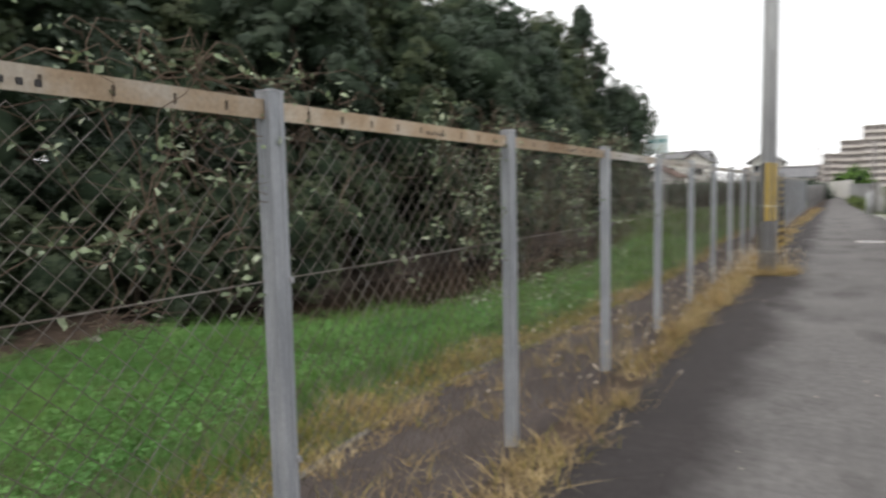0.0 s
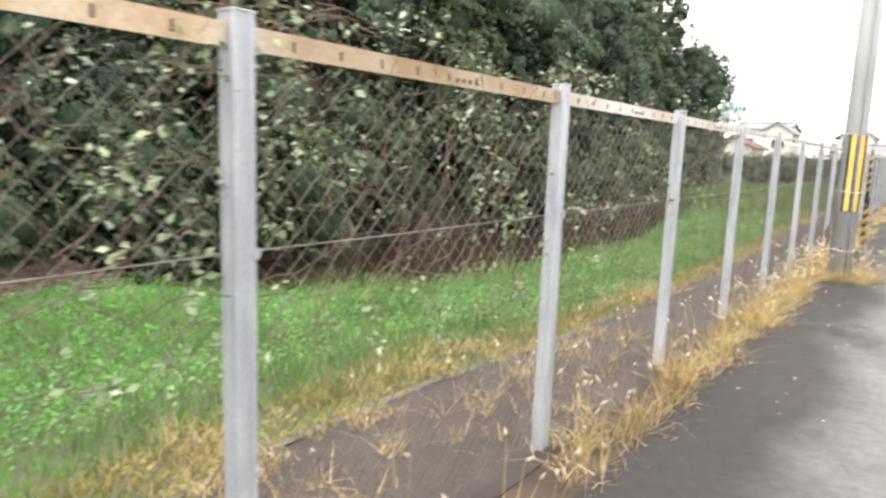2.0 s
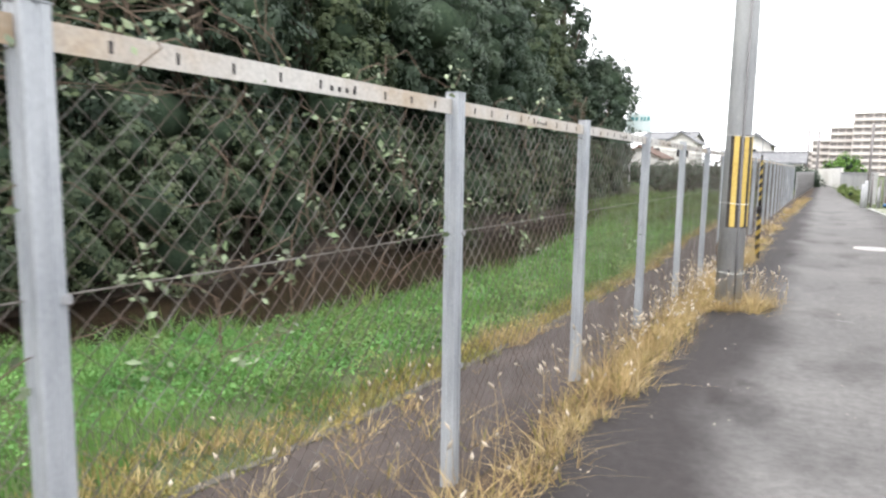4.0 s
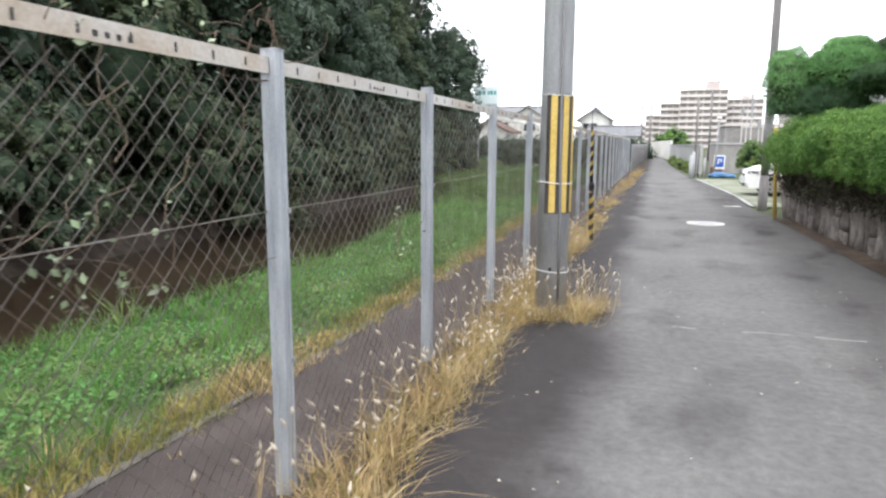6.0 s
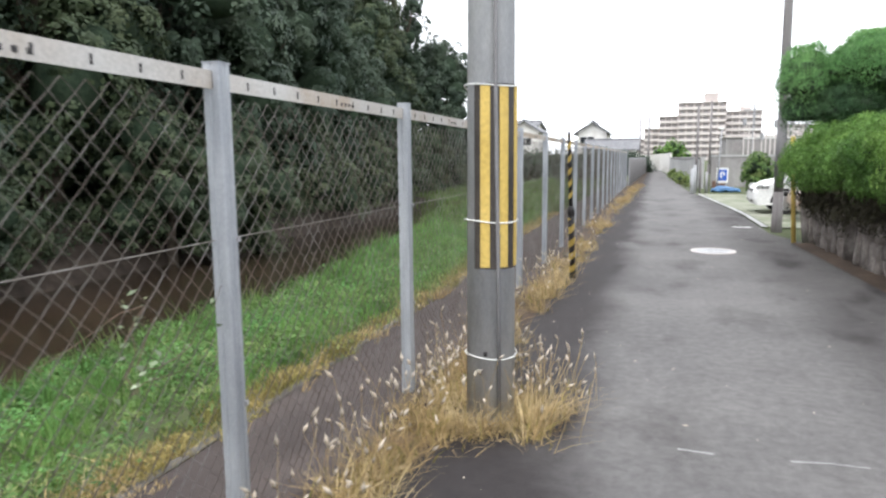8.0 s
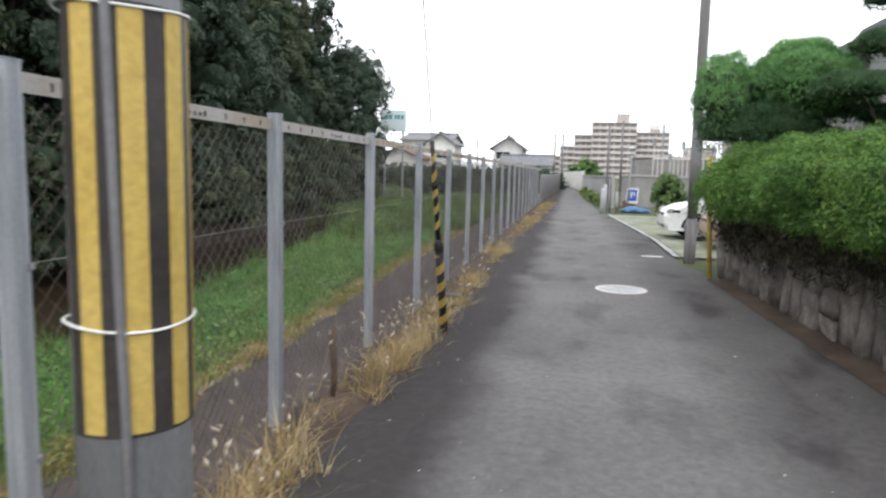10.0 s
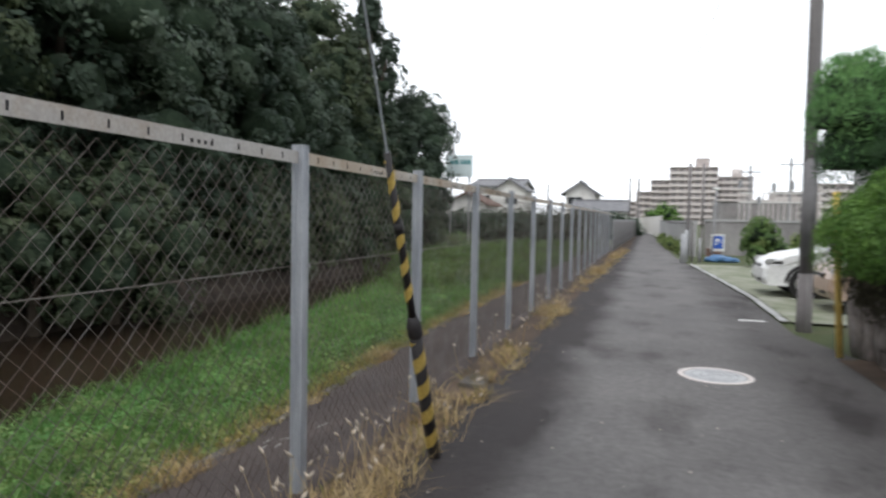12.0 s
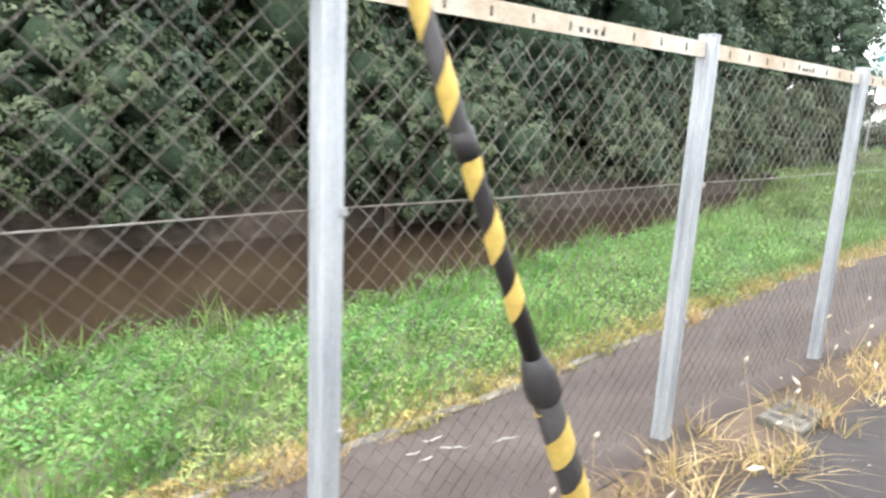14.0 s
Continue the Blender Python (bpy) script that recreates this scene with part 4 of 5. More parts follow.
def build_guy():
    guy = thing("guy_wire", "slanting guy wire in yellow and black striped guard", "guy wire", (-1.06, 18.6, 0))
    d = Vector((0.04, -1.0, 1.9)).normalized()
    joint, top = 1.1, 2.16

    def cyl(a, b, r0, r1, n=16):
        return tube(bmesh.new(), [d * a, d * b], [r0, r1], n)
    part("lower_guard", cyl(-0.2, joint, 0.041, 0.038), "black", guy, "black lower guard tube", smooth=True)
    part("upper_guard", cyl(joint, top, 0.024, 0.018), "black", guy, "black upper guard tube", smooth=True)
    part("collar", tube(bmesh.new(), [d * (joint - 0.1), d * (joint - 0.08), d * (joint - 0.02), d * (joint + 0.05)], [0.037, 0.047, 0.046, 0.028], 16), "black", guy, "grey-black rubber collar", smooth=True)
    u = d.orthogonal().normalized()
    v = d.cross(u)

    def spiral(a, b, r, pitch, width):
        bm = bmesh.new()
        n = int((b - a) / pitch * 20)
        prev = None
        for k in range(n + 1):
            s = a + (b - a) * k / n
            ang = 2 * math.pi * (s - a) / pitch
            o = u * math.cos(ang) + v * math.sin(ang)
            rr = r(s) + 0.0025
            s2 = min(b, s + width)
            ang2 = ang
            p = [bm.verts.new(d * s + o * rr), bm.verts.new(d * s2 + o * (r(s2) + 0.0025))]
            if prev:
                bm.faces.new((prev[0], p[0], p[1], prev[1]))
            prev = p
        return bm
    part("stripe", spiral(0.0, joint - 0.12, lambda s: 0.0408 - 0.0027 * s, 0.21, 0.105), "yellow", guy, "yellow spiral stripe")
    part("stripe", spiral(joint + 0.07, top - 0.04, lambda s: 0.024 - 0.006 * (s - joint) / (top - joint), 0.17, 0.075), "yellow", guy, "yellow spiral stripe")
    part("clamp", cyl(joint + 0.6, joint + 0.66, 0.026, 0.026), "black", guy, smooth=True)
    part("wire", cyl(top, 10.5, 0.006, 0.006, 6), "steel", guy)


build_guy()


def build_right_pole():
    p = thing("utility_pole", "brownish grey utility pole with a paler foot", "pole", (2.52, 25.5, 0))
    part("shaft", tube(bmesh.new(), [(0, 0, 0.5), (-0.02, 0, 5), (-0.04, 0, 10)], [0.095, 0.09, 0.07], 20), "polegrey", p, smooth=True)
    part("foot", tube(bmesh.new(), [(0, 0, -0.3), (0, 0, 0.85)], [0.112, 0.104], 20), "polegrey", p, "grey concrete foot", smooth=True)
    part("sleeve", tube(bmesh.new(), [(0, 0, 1.1), (0, 0, 2.55)], [0.102, 0.1], 20), "sleeve", p, "pale grey sheet sleeve", smooth=True)
    y = thing("marker_post", "yellow painted steel marker post beside the road", "post", (2.5, 23.4, 0))
    part("shaft", tube(bmesh.new(), [(0, 0, -0.2), (-0.13, 0, 1.98)], 0.04, 14), "yellow", y, smooth=True)


build_right_pole()


# ---- wall, hedge ----
def wall_x(y):
    return lerp_table(y, [(-20, 3.6), (10, 3.15), (17.5, 2.95), (23.6, 2.72)])


def build_hedge():
    rng = np.random.default_rng(21)
    hedge = thing("hedge", "clipped bright green hedge overhanging the stone wall", "hedge")
    cs, rs, ns = [], [], []
    for y in np.arange(6, 24.3, 0.3):
        end = max(0.0, y - 22.9) / 1.3
        bulge = 0.62 + 0.1 * noise.noise((0, y * 0.8, 0))
        for k in range(8):
            a = math.pi * (k / 7 * 0.95 - 0.32)
            x = wall_x(y) + 0.55 - (bulge + 0.38) * math.cos(a) * (1 - 0.5 * end * end)
            z = 1.5 + 0.5 * math.sin(a) * (1 - 0.4 * end) - 0.1 * end
            cs.append((x + rng.normal() * 0.07, y + rng.normal() * 0.06, z + rng.normal() * 0.05))
            q = 0.6 + 0.55 * rng.random()
            rs.append((0.24 * q, 0.26 * q, 0.24 * q))
            ns.append(640 if y > 15 else 120)
    V, F = leaf_cloud(rng, cs, rs, ns, 0.05, droop=-0.5, flat=0.24, inner=0.7)
    part("foliage", fast_mesh("foliage", V, F, "hedge"), None, hedge)
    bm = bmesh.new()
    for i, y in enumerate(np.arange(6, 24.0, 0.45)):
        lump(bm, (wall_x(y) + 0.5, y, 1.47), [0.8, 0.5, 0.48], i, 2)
    part("inner_foliage", bm, "shaded_core", hedge, "lumps coloured dark for the shaded inside of the hedge", smooth=True)

    # twigs hanging over the wall; their near-black colour paints the hedge's shade
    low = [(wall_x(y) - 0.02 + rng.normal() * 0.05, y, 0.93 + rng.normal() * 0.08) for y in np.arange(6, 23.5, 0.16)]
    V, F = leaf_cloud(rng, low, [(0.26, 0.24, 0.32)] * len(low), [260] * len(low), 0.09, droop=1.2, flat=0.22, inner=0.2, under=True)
    part("dead_growth", fast_mesh("dead_growth", V, F, "twig"), None, hedge, "hanging twigs coloured dark for the shade under the hedge")


build_hedge()


def build_wall():
    rng = random.Random(3)
    wall = new("wall_stone", None)
    tagged(wall, "old wall of upright rough grey-brown stones", "wall", kind="structure")
    bm = bmesh.new()
    n = 34
    ys = np.linspace(-8, 23.5, n)
    for a, b in zip(ys, ys[1:]):
        box(bm, wall_x(a) + 0.12, wall_x(a) + 0.7, a, b + 0.02, -0.2, 1.0)
    part("backing", bm, "soil", wall)
    y = 6.0
    while y < 23.45:
        w = rng.uniform(0.2, 0.48)
        tall = rng.random() < 0.7
        z = -0.05
        while z < 0.95:
            h = rng.uniform(0.85, 1.0) if tall else rng.uniform(0.25, 0.55)
            bm = bmesh.new()
            bmesh.ops.create_cube(bm, size=1)
            bmesh.ops.subdivide_edges(bm, edges=bm.edges[:], cuts=2, use_grid_fill=True)
            s = rng.random() * 50
            for v in bm.verts:
                v.co = v.co * (1 - 0.12 * v.co.length)
                v.co += noise.noise_vector(v.co * 2.2 + Vector((s, s, 0))) * 0.13
                v.co = Vector((v.co.x * 0.34, v.co.y * w * 1.1, v.co.z * h * 1.06))
            part("stone", bm, "stone", wall, at=pose(wall_x(y) + 0.13, y + w / 2, z + h / 2, rng.uniform(-7, 7), rng.uniform(-4, 4), rng.uniform(-10, 10)), smooth=True)
            z += h
        y += w
    strip("kerb_dirt", lambda y: wall_x(y) - 0.32, lambda y: wall_x(y) + 0.15, [float(v) for v in np.arange(-8, 23.6, 0.8)], lambda x, y: 0.012 + 0.12 * max(0, (x - wall_x(y) + 0.2)), "soil", "strip of earth and dead leaves at the wall foot", 4)


build_wall()

# ---- garden pines behind the hedge ----
def pine(name, label, base, pads, trunk, seed, needles=1500, bright=2):
    rng = np.random.default_rng(seed)
    ob = thing(name, label, "tree", base, "garden pines")
    part("trunk", tube(bmesh.new(), trunk, np.linspace(0.11, 0.03, len(trunk)), 9), "bark", ob, smooth=True)
    for i, (x, y, z, rx, rz) in enumerate(pads):
        n = int(needles * rx * rx * 26)
        d = rng.normal(size=(n, 3))
        d[:, 2] = np.where(rng.random(n) < 0.86, np.abs(d[:, 2]), -0.35 * np.abs(d[:, 2]))
        d /= np.linalg.norm(d, axis=1)[:, None]
        wob = np.array([1 + 0.16 * noise.noise(Vector(q) * 2.6 + Vector((i * 7, seed, 0))) + 0.07 * noise.noise(Vector(q) * 7) for q in d])
        p = np.array((x, y, z - rz * 0.3)) + d * [rx, rx, rz * 1.25] * (wob * (0.88 + 0.14 * rng.random(n)))[:, None]
        nd = 0.9 * d + rng.normal(size=(n, 3)) * 0.4
        nd /= np.linalg.norm(nd, axis=1)[:, None]
        t = d + rng.normal(size=(n, 3)) * 0.8 + [0, 0, 0.7]
        t -= nd * (t * nd).sum(1)[:, None] * 0.6
        t /= np.linalg.norm(t, axis=1)[:, None]
        b = np.cross(nd, t)
        L = (0.05 + 0.05 * rng.random(n))[:, None]
        V = np.stack([p - b * 0.007, p + b * 0.007, p + t * L], 1).reshape(-1, 3)
        # the first pads take the lit green, the others the painted-in shade
        pad = part("needle_pad", fast_mesh("needle_pad", V, np.arange(3 * n).reshape(n, 3), "pine" if i < bright else "pine_dark_shaded"), None, ob, "clipped rounded pad of green needles")
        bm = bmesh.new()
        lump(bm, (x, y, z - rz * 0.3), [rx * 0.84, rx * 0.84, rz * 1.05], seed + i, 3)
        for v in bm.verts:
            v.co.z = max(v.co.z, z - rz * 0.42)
        part("inner_needles", bm, "shaded_core", pad, smooth=True)
        t0 = Vector(trunk[min(len(trunk) - 1, 1 + i % (len(trunk) - 1))])
        part("branch", tube(bmesh.new(), [t0, t0.lerp(Vector((x, y, z)), 0.6) + Vector((0, 0, -0.08)), (x, y, z)], [0.04, 0.03, 0.02], 6), "bark", ob, smooth=True)


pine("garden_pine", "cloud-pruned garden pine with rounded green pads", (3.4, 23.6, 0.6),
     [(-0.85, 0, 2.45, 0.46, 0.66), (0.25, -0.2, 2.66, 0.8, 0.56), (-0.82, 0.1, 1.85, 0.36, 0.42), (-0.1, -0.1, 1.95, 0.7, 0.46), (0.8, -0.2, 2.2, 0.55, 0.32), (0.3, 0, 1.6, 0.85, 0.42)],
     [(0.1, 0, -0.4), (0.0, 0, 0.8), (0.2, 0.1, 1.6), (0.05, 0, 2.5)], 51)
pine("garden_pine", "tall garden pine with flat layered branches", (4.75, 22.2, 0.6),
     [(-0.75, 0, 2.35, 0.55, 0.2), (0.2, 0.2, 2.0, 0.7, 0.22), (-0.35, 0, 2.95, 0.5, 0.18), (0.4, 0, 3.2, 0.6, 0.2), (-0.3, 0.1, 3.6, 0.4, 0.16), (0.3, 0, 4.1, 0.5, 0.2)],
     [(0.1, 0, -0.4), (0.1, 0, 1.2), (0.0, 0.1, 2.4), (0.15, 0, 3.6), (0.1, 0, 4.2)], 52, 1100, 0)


# ---- houses ----
def gable_house(name, label, x0, x1, y0, y1, eave, ridge, axis="x", wall="plaster", roof="rooftile", z0=-0.3, windows=(), over=0.5, group=""):
    """A house with a pitched roof; axis: the way that the ridge runs. windows: (x, z, width, height) on its near face."""
    ob = thing(name, label, "house", ((x0 + x1) / 2, (y0 + y1) / 2, z0), group)
    w, d, h, r = (x1 - x0) / 2, (y1 - y0) / 2, eave - z0, ridge - z0
    bm = bmesh.new()
    if axis == "y":
        prof = [(-w, -d, 0), (w, -d, 0), (w, -d, h), (0, -d, r), (-w, -d, h)]
        vs = [bm.verts.new(p) for p in prof] + [bm.verts.new((p[0], d, p[2])) for p in prof]
        n = 5
    else:
        prof = [(-w, -d, 0), (-w, d, 0), (-w, d, h), (-w, 0, r), (-w, -d, h)]
        vs = [bm.verts.new(p) for p in prof] + [bm.verts.new((w, p[1], p[2])) for p in prof]
        n = 5
    bm.faces.new(vs[:5]), bm.faces.new(vs[5:][::-1])
    for i in range(n):
        bm.faces.new((vs[i], vs[5 + i], vs[5 + (i + 1) % n], vs[(i + 1) % n]))
    bmesh.ops.recalc_face_normals(bm, faces=bm.faces)
    part("wall", bm, wall, ob)
    span = w if axis == "y" else d
    run = d + over if axis == "y" else w + over
    k = (r - h) / span
    for s in (-1, 1):
        bm = bmesh.new()
        e = span + over
        pts = [(0, r + 0.12), (s * e, r + 0.12 - k * e), (s * e, r - 0.08 - k * e), (0, r - 0.08)]
        q = [[bm.verts.new((u, v, z) if axis == "y" else (v, u, z)) for u, z in pts] for v in (-run, run)]
        bm.faces.new(q[0]), bm.faces.new(q[1][::-1])
        for i in range(4):
            bm.faces.new((q[0][i], q[1][i], q[1][(i + 1) % 4], q[0][(i + 1) % 4]))
        bmesh.ops.recalc_face_normals(bm, faces=bm.faces)
        part("roof", bm, roof, ob)
    bm = boxes((-0.14, 0.14, -run, run, r + 0.02, r + 0.3) if axis == "y" else (-run, run, -0.14, 0.14, r + 0.02, r + 0.3), bevel=0.05)
    part("ridge", bm, roof, ob)
    for wx, wz, ww, wh in windows:
        win = part("window", boxes((wx - ww / 2, wx + ww / 2, -d - 0.06, -d - 0.01, wz - wh / 2, wz + wh / 2)), "glass", ob)
        part("frame", boxes((wx - ww / 2 - 0.06, wx + ww / 2 + 0.06, -d - 0.09, -d - 0.02, wz + wh / 2, wz + wh / 2 + 0.08), (wx - ww / 2 - 0.06, wx + ww / 2 + 0.06, -d - 0.12, -d - 0.02, wz - wh / 2 - 0.1, wz - wh / 2), (wx - 0.03, wx + 0.03, -d - 0.08, -d - 0.02, wz - wh / 2, wz + wh / 2)), "white", win)
    return ob


gable_house("house", "white two-storey house with a grey tiled roof", -24.5, -17.5, 108, 118, 6.2, 7.2, "x", windows=((1.5, 4.6, 1.8, 1.1), (-1.5, 4.6, 1.4, 1.1)), group="houses beyond the field")
gable_house("house", "white house with a grey gable facing the field", -20.2, -16.0, 104, 110, 5.6, 6.9, "y", windows=((0.3, 4.3, 1.6, 1.0),), group="houses beyond the field")
gable_house("house", "low house with a brown roof and pale walls", -23.5, -18.5, 92, 99, 3.3, 4.5, "y", roof="brownroof", group="houses beyond the field")
gable_house("house", "white house with a black-tiled gable roof and dark window", -10.7, -6.7, 106, 115, 5.3, 6.6, "y", windows=((-0.7, 4.4, 1.9, 1.0),), over=0.6, group="houses beyond the field")
gable_house("house", "low house with a wide grey roof", -8.8, -2.6, 99, 105, 2.8, 3.9, "x", windows=((1.0, 1.8, 2.0, 1.2),), group="houses beyond the field")
gable_house("house", "house with a dark tiled roof behind the garden pines", 5.8, 13.0, 26.5, 36, 4.45, 6.3, "y", wall="greywall", roof="rooftile", windows=((-1.5, 3.2, 1.6, 1.2),), over=0.5)


def build_billboard():
    b = thing("billboard", "pale cyan billboard standing behind the trees", "billboard", (-17.0, 75, -1))
    part("board", boxes((-1.35, 1.25, -0.08, 0.08, 6.4, 8.45), bevel=0.02), "cyan", b)
    for x, w, z in ((-0.72, 0.34, 7.78), (-0.3, 0.3, 7.78), (0.2, 0.2, 7.78), (0.52, 0.25, 7.78), (0.88, 0.25, 7.78)):
        part("mark", boxes((x - w / 2, x + w / 2, -0.1, -0.085, z - 0.2, z + 0.2)), "teal", b)
    for x in (-0.9, 0.9):
        part("leg", boxes((x - 0.08, x + 0.08, 0.1, 0.26, -0.5, 8.2)), "iron", b)


build_billboard()


# ---- apartment blocks on the skyline ----
def apartment(x0, x1, y, top, base=-1.0, label="distant beige apartment block with rows of balconies"):
    ob = thing("apartment_building", label, "building", ((x0 + x1) / 2, y, base), "apartment blocks")
    w, h = (x1 - x0) / 2, top - base
    part("wall", boxes((-w, w, 0, 12, 0, h)), "aptwall", ob)
    part("roof", boxes((-w - 0.2, w + 0.2, -0.9, 12.2, h, h + 0.35)), "aptband", ob)
    z = h - 2.9
    while z > 1.0:
        bal = part("balcony", boxes((-w, w, -1.1, 0, z - 0.12, z + 1.05)), "aptband", ob)
        n = max(1, round(2 * w / 3.2))
        for k in range(n):
            c = -w + (k + 0.5) * 2 * w / n
            part("window", boxes((c - 1.15, c + 1.15, -0.12, -0.02, z + 1.05, z + 2.45)), "recess", bal)
        for k in range(n + 1):
            c = -w + k * 2 * w / n
            part("divider", boxes((c - 0.07, c + 0.07, -1.05, -0.02, z + 1.05, z + 2.78)), "aptband", bal)
        z -= 2.9
    return ob


apartment(-41.6, -5.8, 371, 11.0)
apartment(-5.8, 1.0, 353, 15.4)
apartment(1.0, 9.4, 348, 20.8)
ap = apartment(9.4, 30.1, 343, 26.6, label="tall stepped apartment block with a roof tank")
part("penthouse", boxes((1.3, 7.0, 3, 11, 27.95, 32.2)), "aptwall", ap)
ap = apartment(30.1, 45.8, 348, 22.4)
part("roof_tank", tube(bmesh.new(), [(1.6, 6, 23.75), (1.6, 6, 27.6)], 2.5, 18), "aptband", ap, smooth=True)
apartment(49.6, 60.8, 315, 14.2, label="pale far building behind the substation")
apartment(62.4, 83.2, 299, 16.6, label="pale far building behind the garden")


# ---- walls and clutter at the far end of the lane ----
def wall_run(name, pts, z1, thick, material, label, cap=0.0):
    ob = new(name)
    tagged(ob, label, "wall", kind="structure")
    for (ax, ay), (bx, by) in zip(pts, pts[1:]):
        d = Vector((bx - ax, by - ay, 0))
        L = d.length
        at = pose(ax, ay, -0.1, 0, 0, math.degrees(math.atan2(d.y, d.x)))
        part("wall_length", boxes((0, L, -thick / 2, thick / 2, -0.3, z1 + 0.1)), material, ob, at=at)
        if cap:
            part("coping", boxes((0, L, -thick / 2 - 0.04, thick / 2 + 0.04, z1 + 0.102, z1 + 0.1 + cap)), "greywall", ob, at=at)
    return ob


wall_run("wall_lane", [(2.3, 47), (1.75, 60), (1.35, 78)], 1.55, 0.2, "greywall", "grey concrete wall along the lane", 0.08)
wall_run("wall_white", [(1.35, 78), (1.0, 92), (-0.4, 112), (-4, 125)], 2.05, 0.2, "plaster", "white wall where the lane bends away")
wall_run("wall_parking", [(2.9, 49.5), (14, 50.5)], 1.62, 0.25, "sheet", "grey block wall behind the parking place", 0.1)


def panel_fence():
    ob = thing("panel_fence", "weathered grey panel fence continuing along the lane", "fence", (-1.5, 50, 0))
    me = simple_mesh("panel", "sheet", boxes((-0.02, 0.02, 0.02, 0.94, 0.02, 1.55), (0.02, 0.045, 0.3, 0.36, 0.02, 1.5), (0.02, 0.045, 0.62, 0.68, 0.02, 1.5)))
    pm = simple_mesh("post", "iron", boxes((-0.04, 0.04, -0.04, 0.04, -0.2, 1.62)))
    for k in range(46):
        x = 0.012 * k
        part("panel", me, None, ob, at=pose(x, k * 0.96, 0, 0, 0.6 * noise.noise((k, 0, 0)), -0.7))
        part("post", pm, None, ob, at=(x, k * 0.96 - 0.01, 0))


panel_fence()


def simple_post(name, label, x, y, h, r, material, lean=0.0, category="post", top=None):
    ob = thing(name, label, category, (x, y, 0), "posts at the lane's far end")
    part("shaft", tube(bmesh.new(), [(0, 0, -0.2), (lean, 0, h)], [r, r * 0.85], 10), material, ob, smooth=True)
    if top:
        part("head", boxes((lean - 0.16, lean + 0.1, -0.09, 0.09, h - 0.02, h + 0.1), bevel=0.03), top, ob)


simple_post("utility_pole", "thin distant grey utility pole", 1.85, 44, 4.0, 0.07, "polegrey", category="pole")
simple_post("lamp_post", "slim pale lamp post beside the sign", 2.75, 43.5, 2.9, 0.04, "iron", 0.12, "lamp", "white")
for x, y, h, r, m in ((1.55, 41.5, 1.1, 0.09, "concrete"), (1.7, 42.3, 1.25, 0.08, "concrete"), (1.95, 42.6, 1.55, 0.05, "polegrey"), (2.2, 42.2, 0.95, 0.06, "iron"), (2.3, 43.0, 1.3, 0.05, "polegrey")):
    simple_post("bollard", "short weathered post at the lane's edge", x, y, h, r, m)
simple_post("utility_pole", "distant dark utility pole", -0.9, 92, 6.3, 0.13, "polegrey", category="pole")
simple_post("utility_pole", "distant dark utility pole", -2.2, 106, 7.2, 0.14, "polegrey", category="pole")
simple_post("utility_pole", "distant utility pole before the apartments", 5.0, 80, 7.0, 0.12, "polegrey", category="pole")
simple_post("utility_pole", "distant pole beside the house", -11.5, 95, 5.8, 0.1, "polegrey", category="pole")


def substation():
    ob = thing("substation", "rows of pale steel poles and frames of a substation", "substation", (5, 62, 0))
    rng = random.Random(8)
    for k in range(15):
        x = 1.0 + k * 0.34 + rng.uniform(-0.1, 0.1)
        h = rng.uniform(3.1, 4.5)
        part("pole", boxes((x - 0.035, x + 0.035, -0.035, 0.035, 0, h), bevel=0.006), "aptband", ob)
        if k % 3 == 0:
            part("insulator", tube(bmesh.new(), [(x, 0, h - 0.6), (x, 0, h - 0.1)], 0.13, 8), "iron", ob)
    for z in (2.9, 3.5):
        part("beam", boxes((0.9, 5.9, -0.03, 0.03, z, z + 0.06)), "white", ob)
    for x, h in ((1.8, 5.5), (4.3, 6.0), (8.5, 5.2)):
        mast = part("mast", boxes((x - 0.07, x + 0.07, 1.9, 2.05, 0, h)), "iron", ob)
        part("cross_arm", boxes((x - 0.7, x + 0.7, 1.95, 2.03, h - 0.5, h - 0.42)), "iron", mast)


substation()


def shed():
    """A plain pale building that stands behind the substation."""
    ob = thing("shed", "pale grey flat-roofed building behind the substation", "building", (8.3, 72, 0))
    part("wall", boxes((-2.6, 3.2, 0, 6, 0, 3.25)), "sheet", ob)
    part("roof", boxes((-2.75, 3.35, -0.15, 6.15, 3.252, 3.42), bevel=0.03), "aptband", ob)
    for k in range(4):
        part("window", boxes((-2.1 + 1.4 * k, -1.3 + 1.4 * k, -0.04, 0.02, 2.1, 2.9)), "recess", ob)


shed()


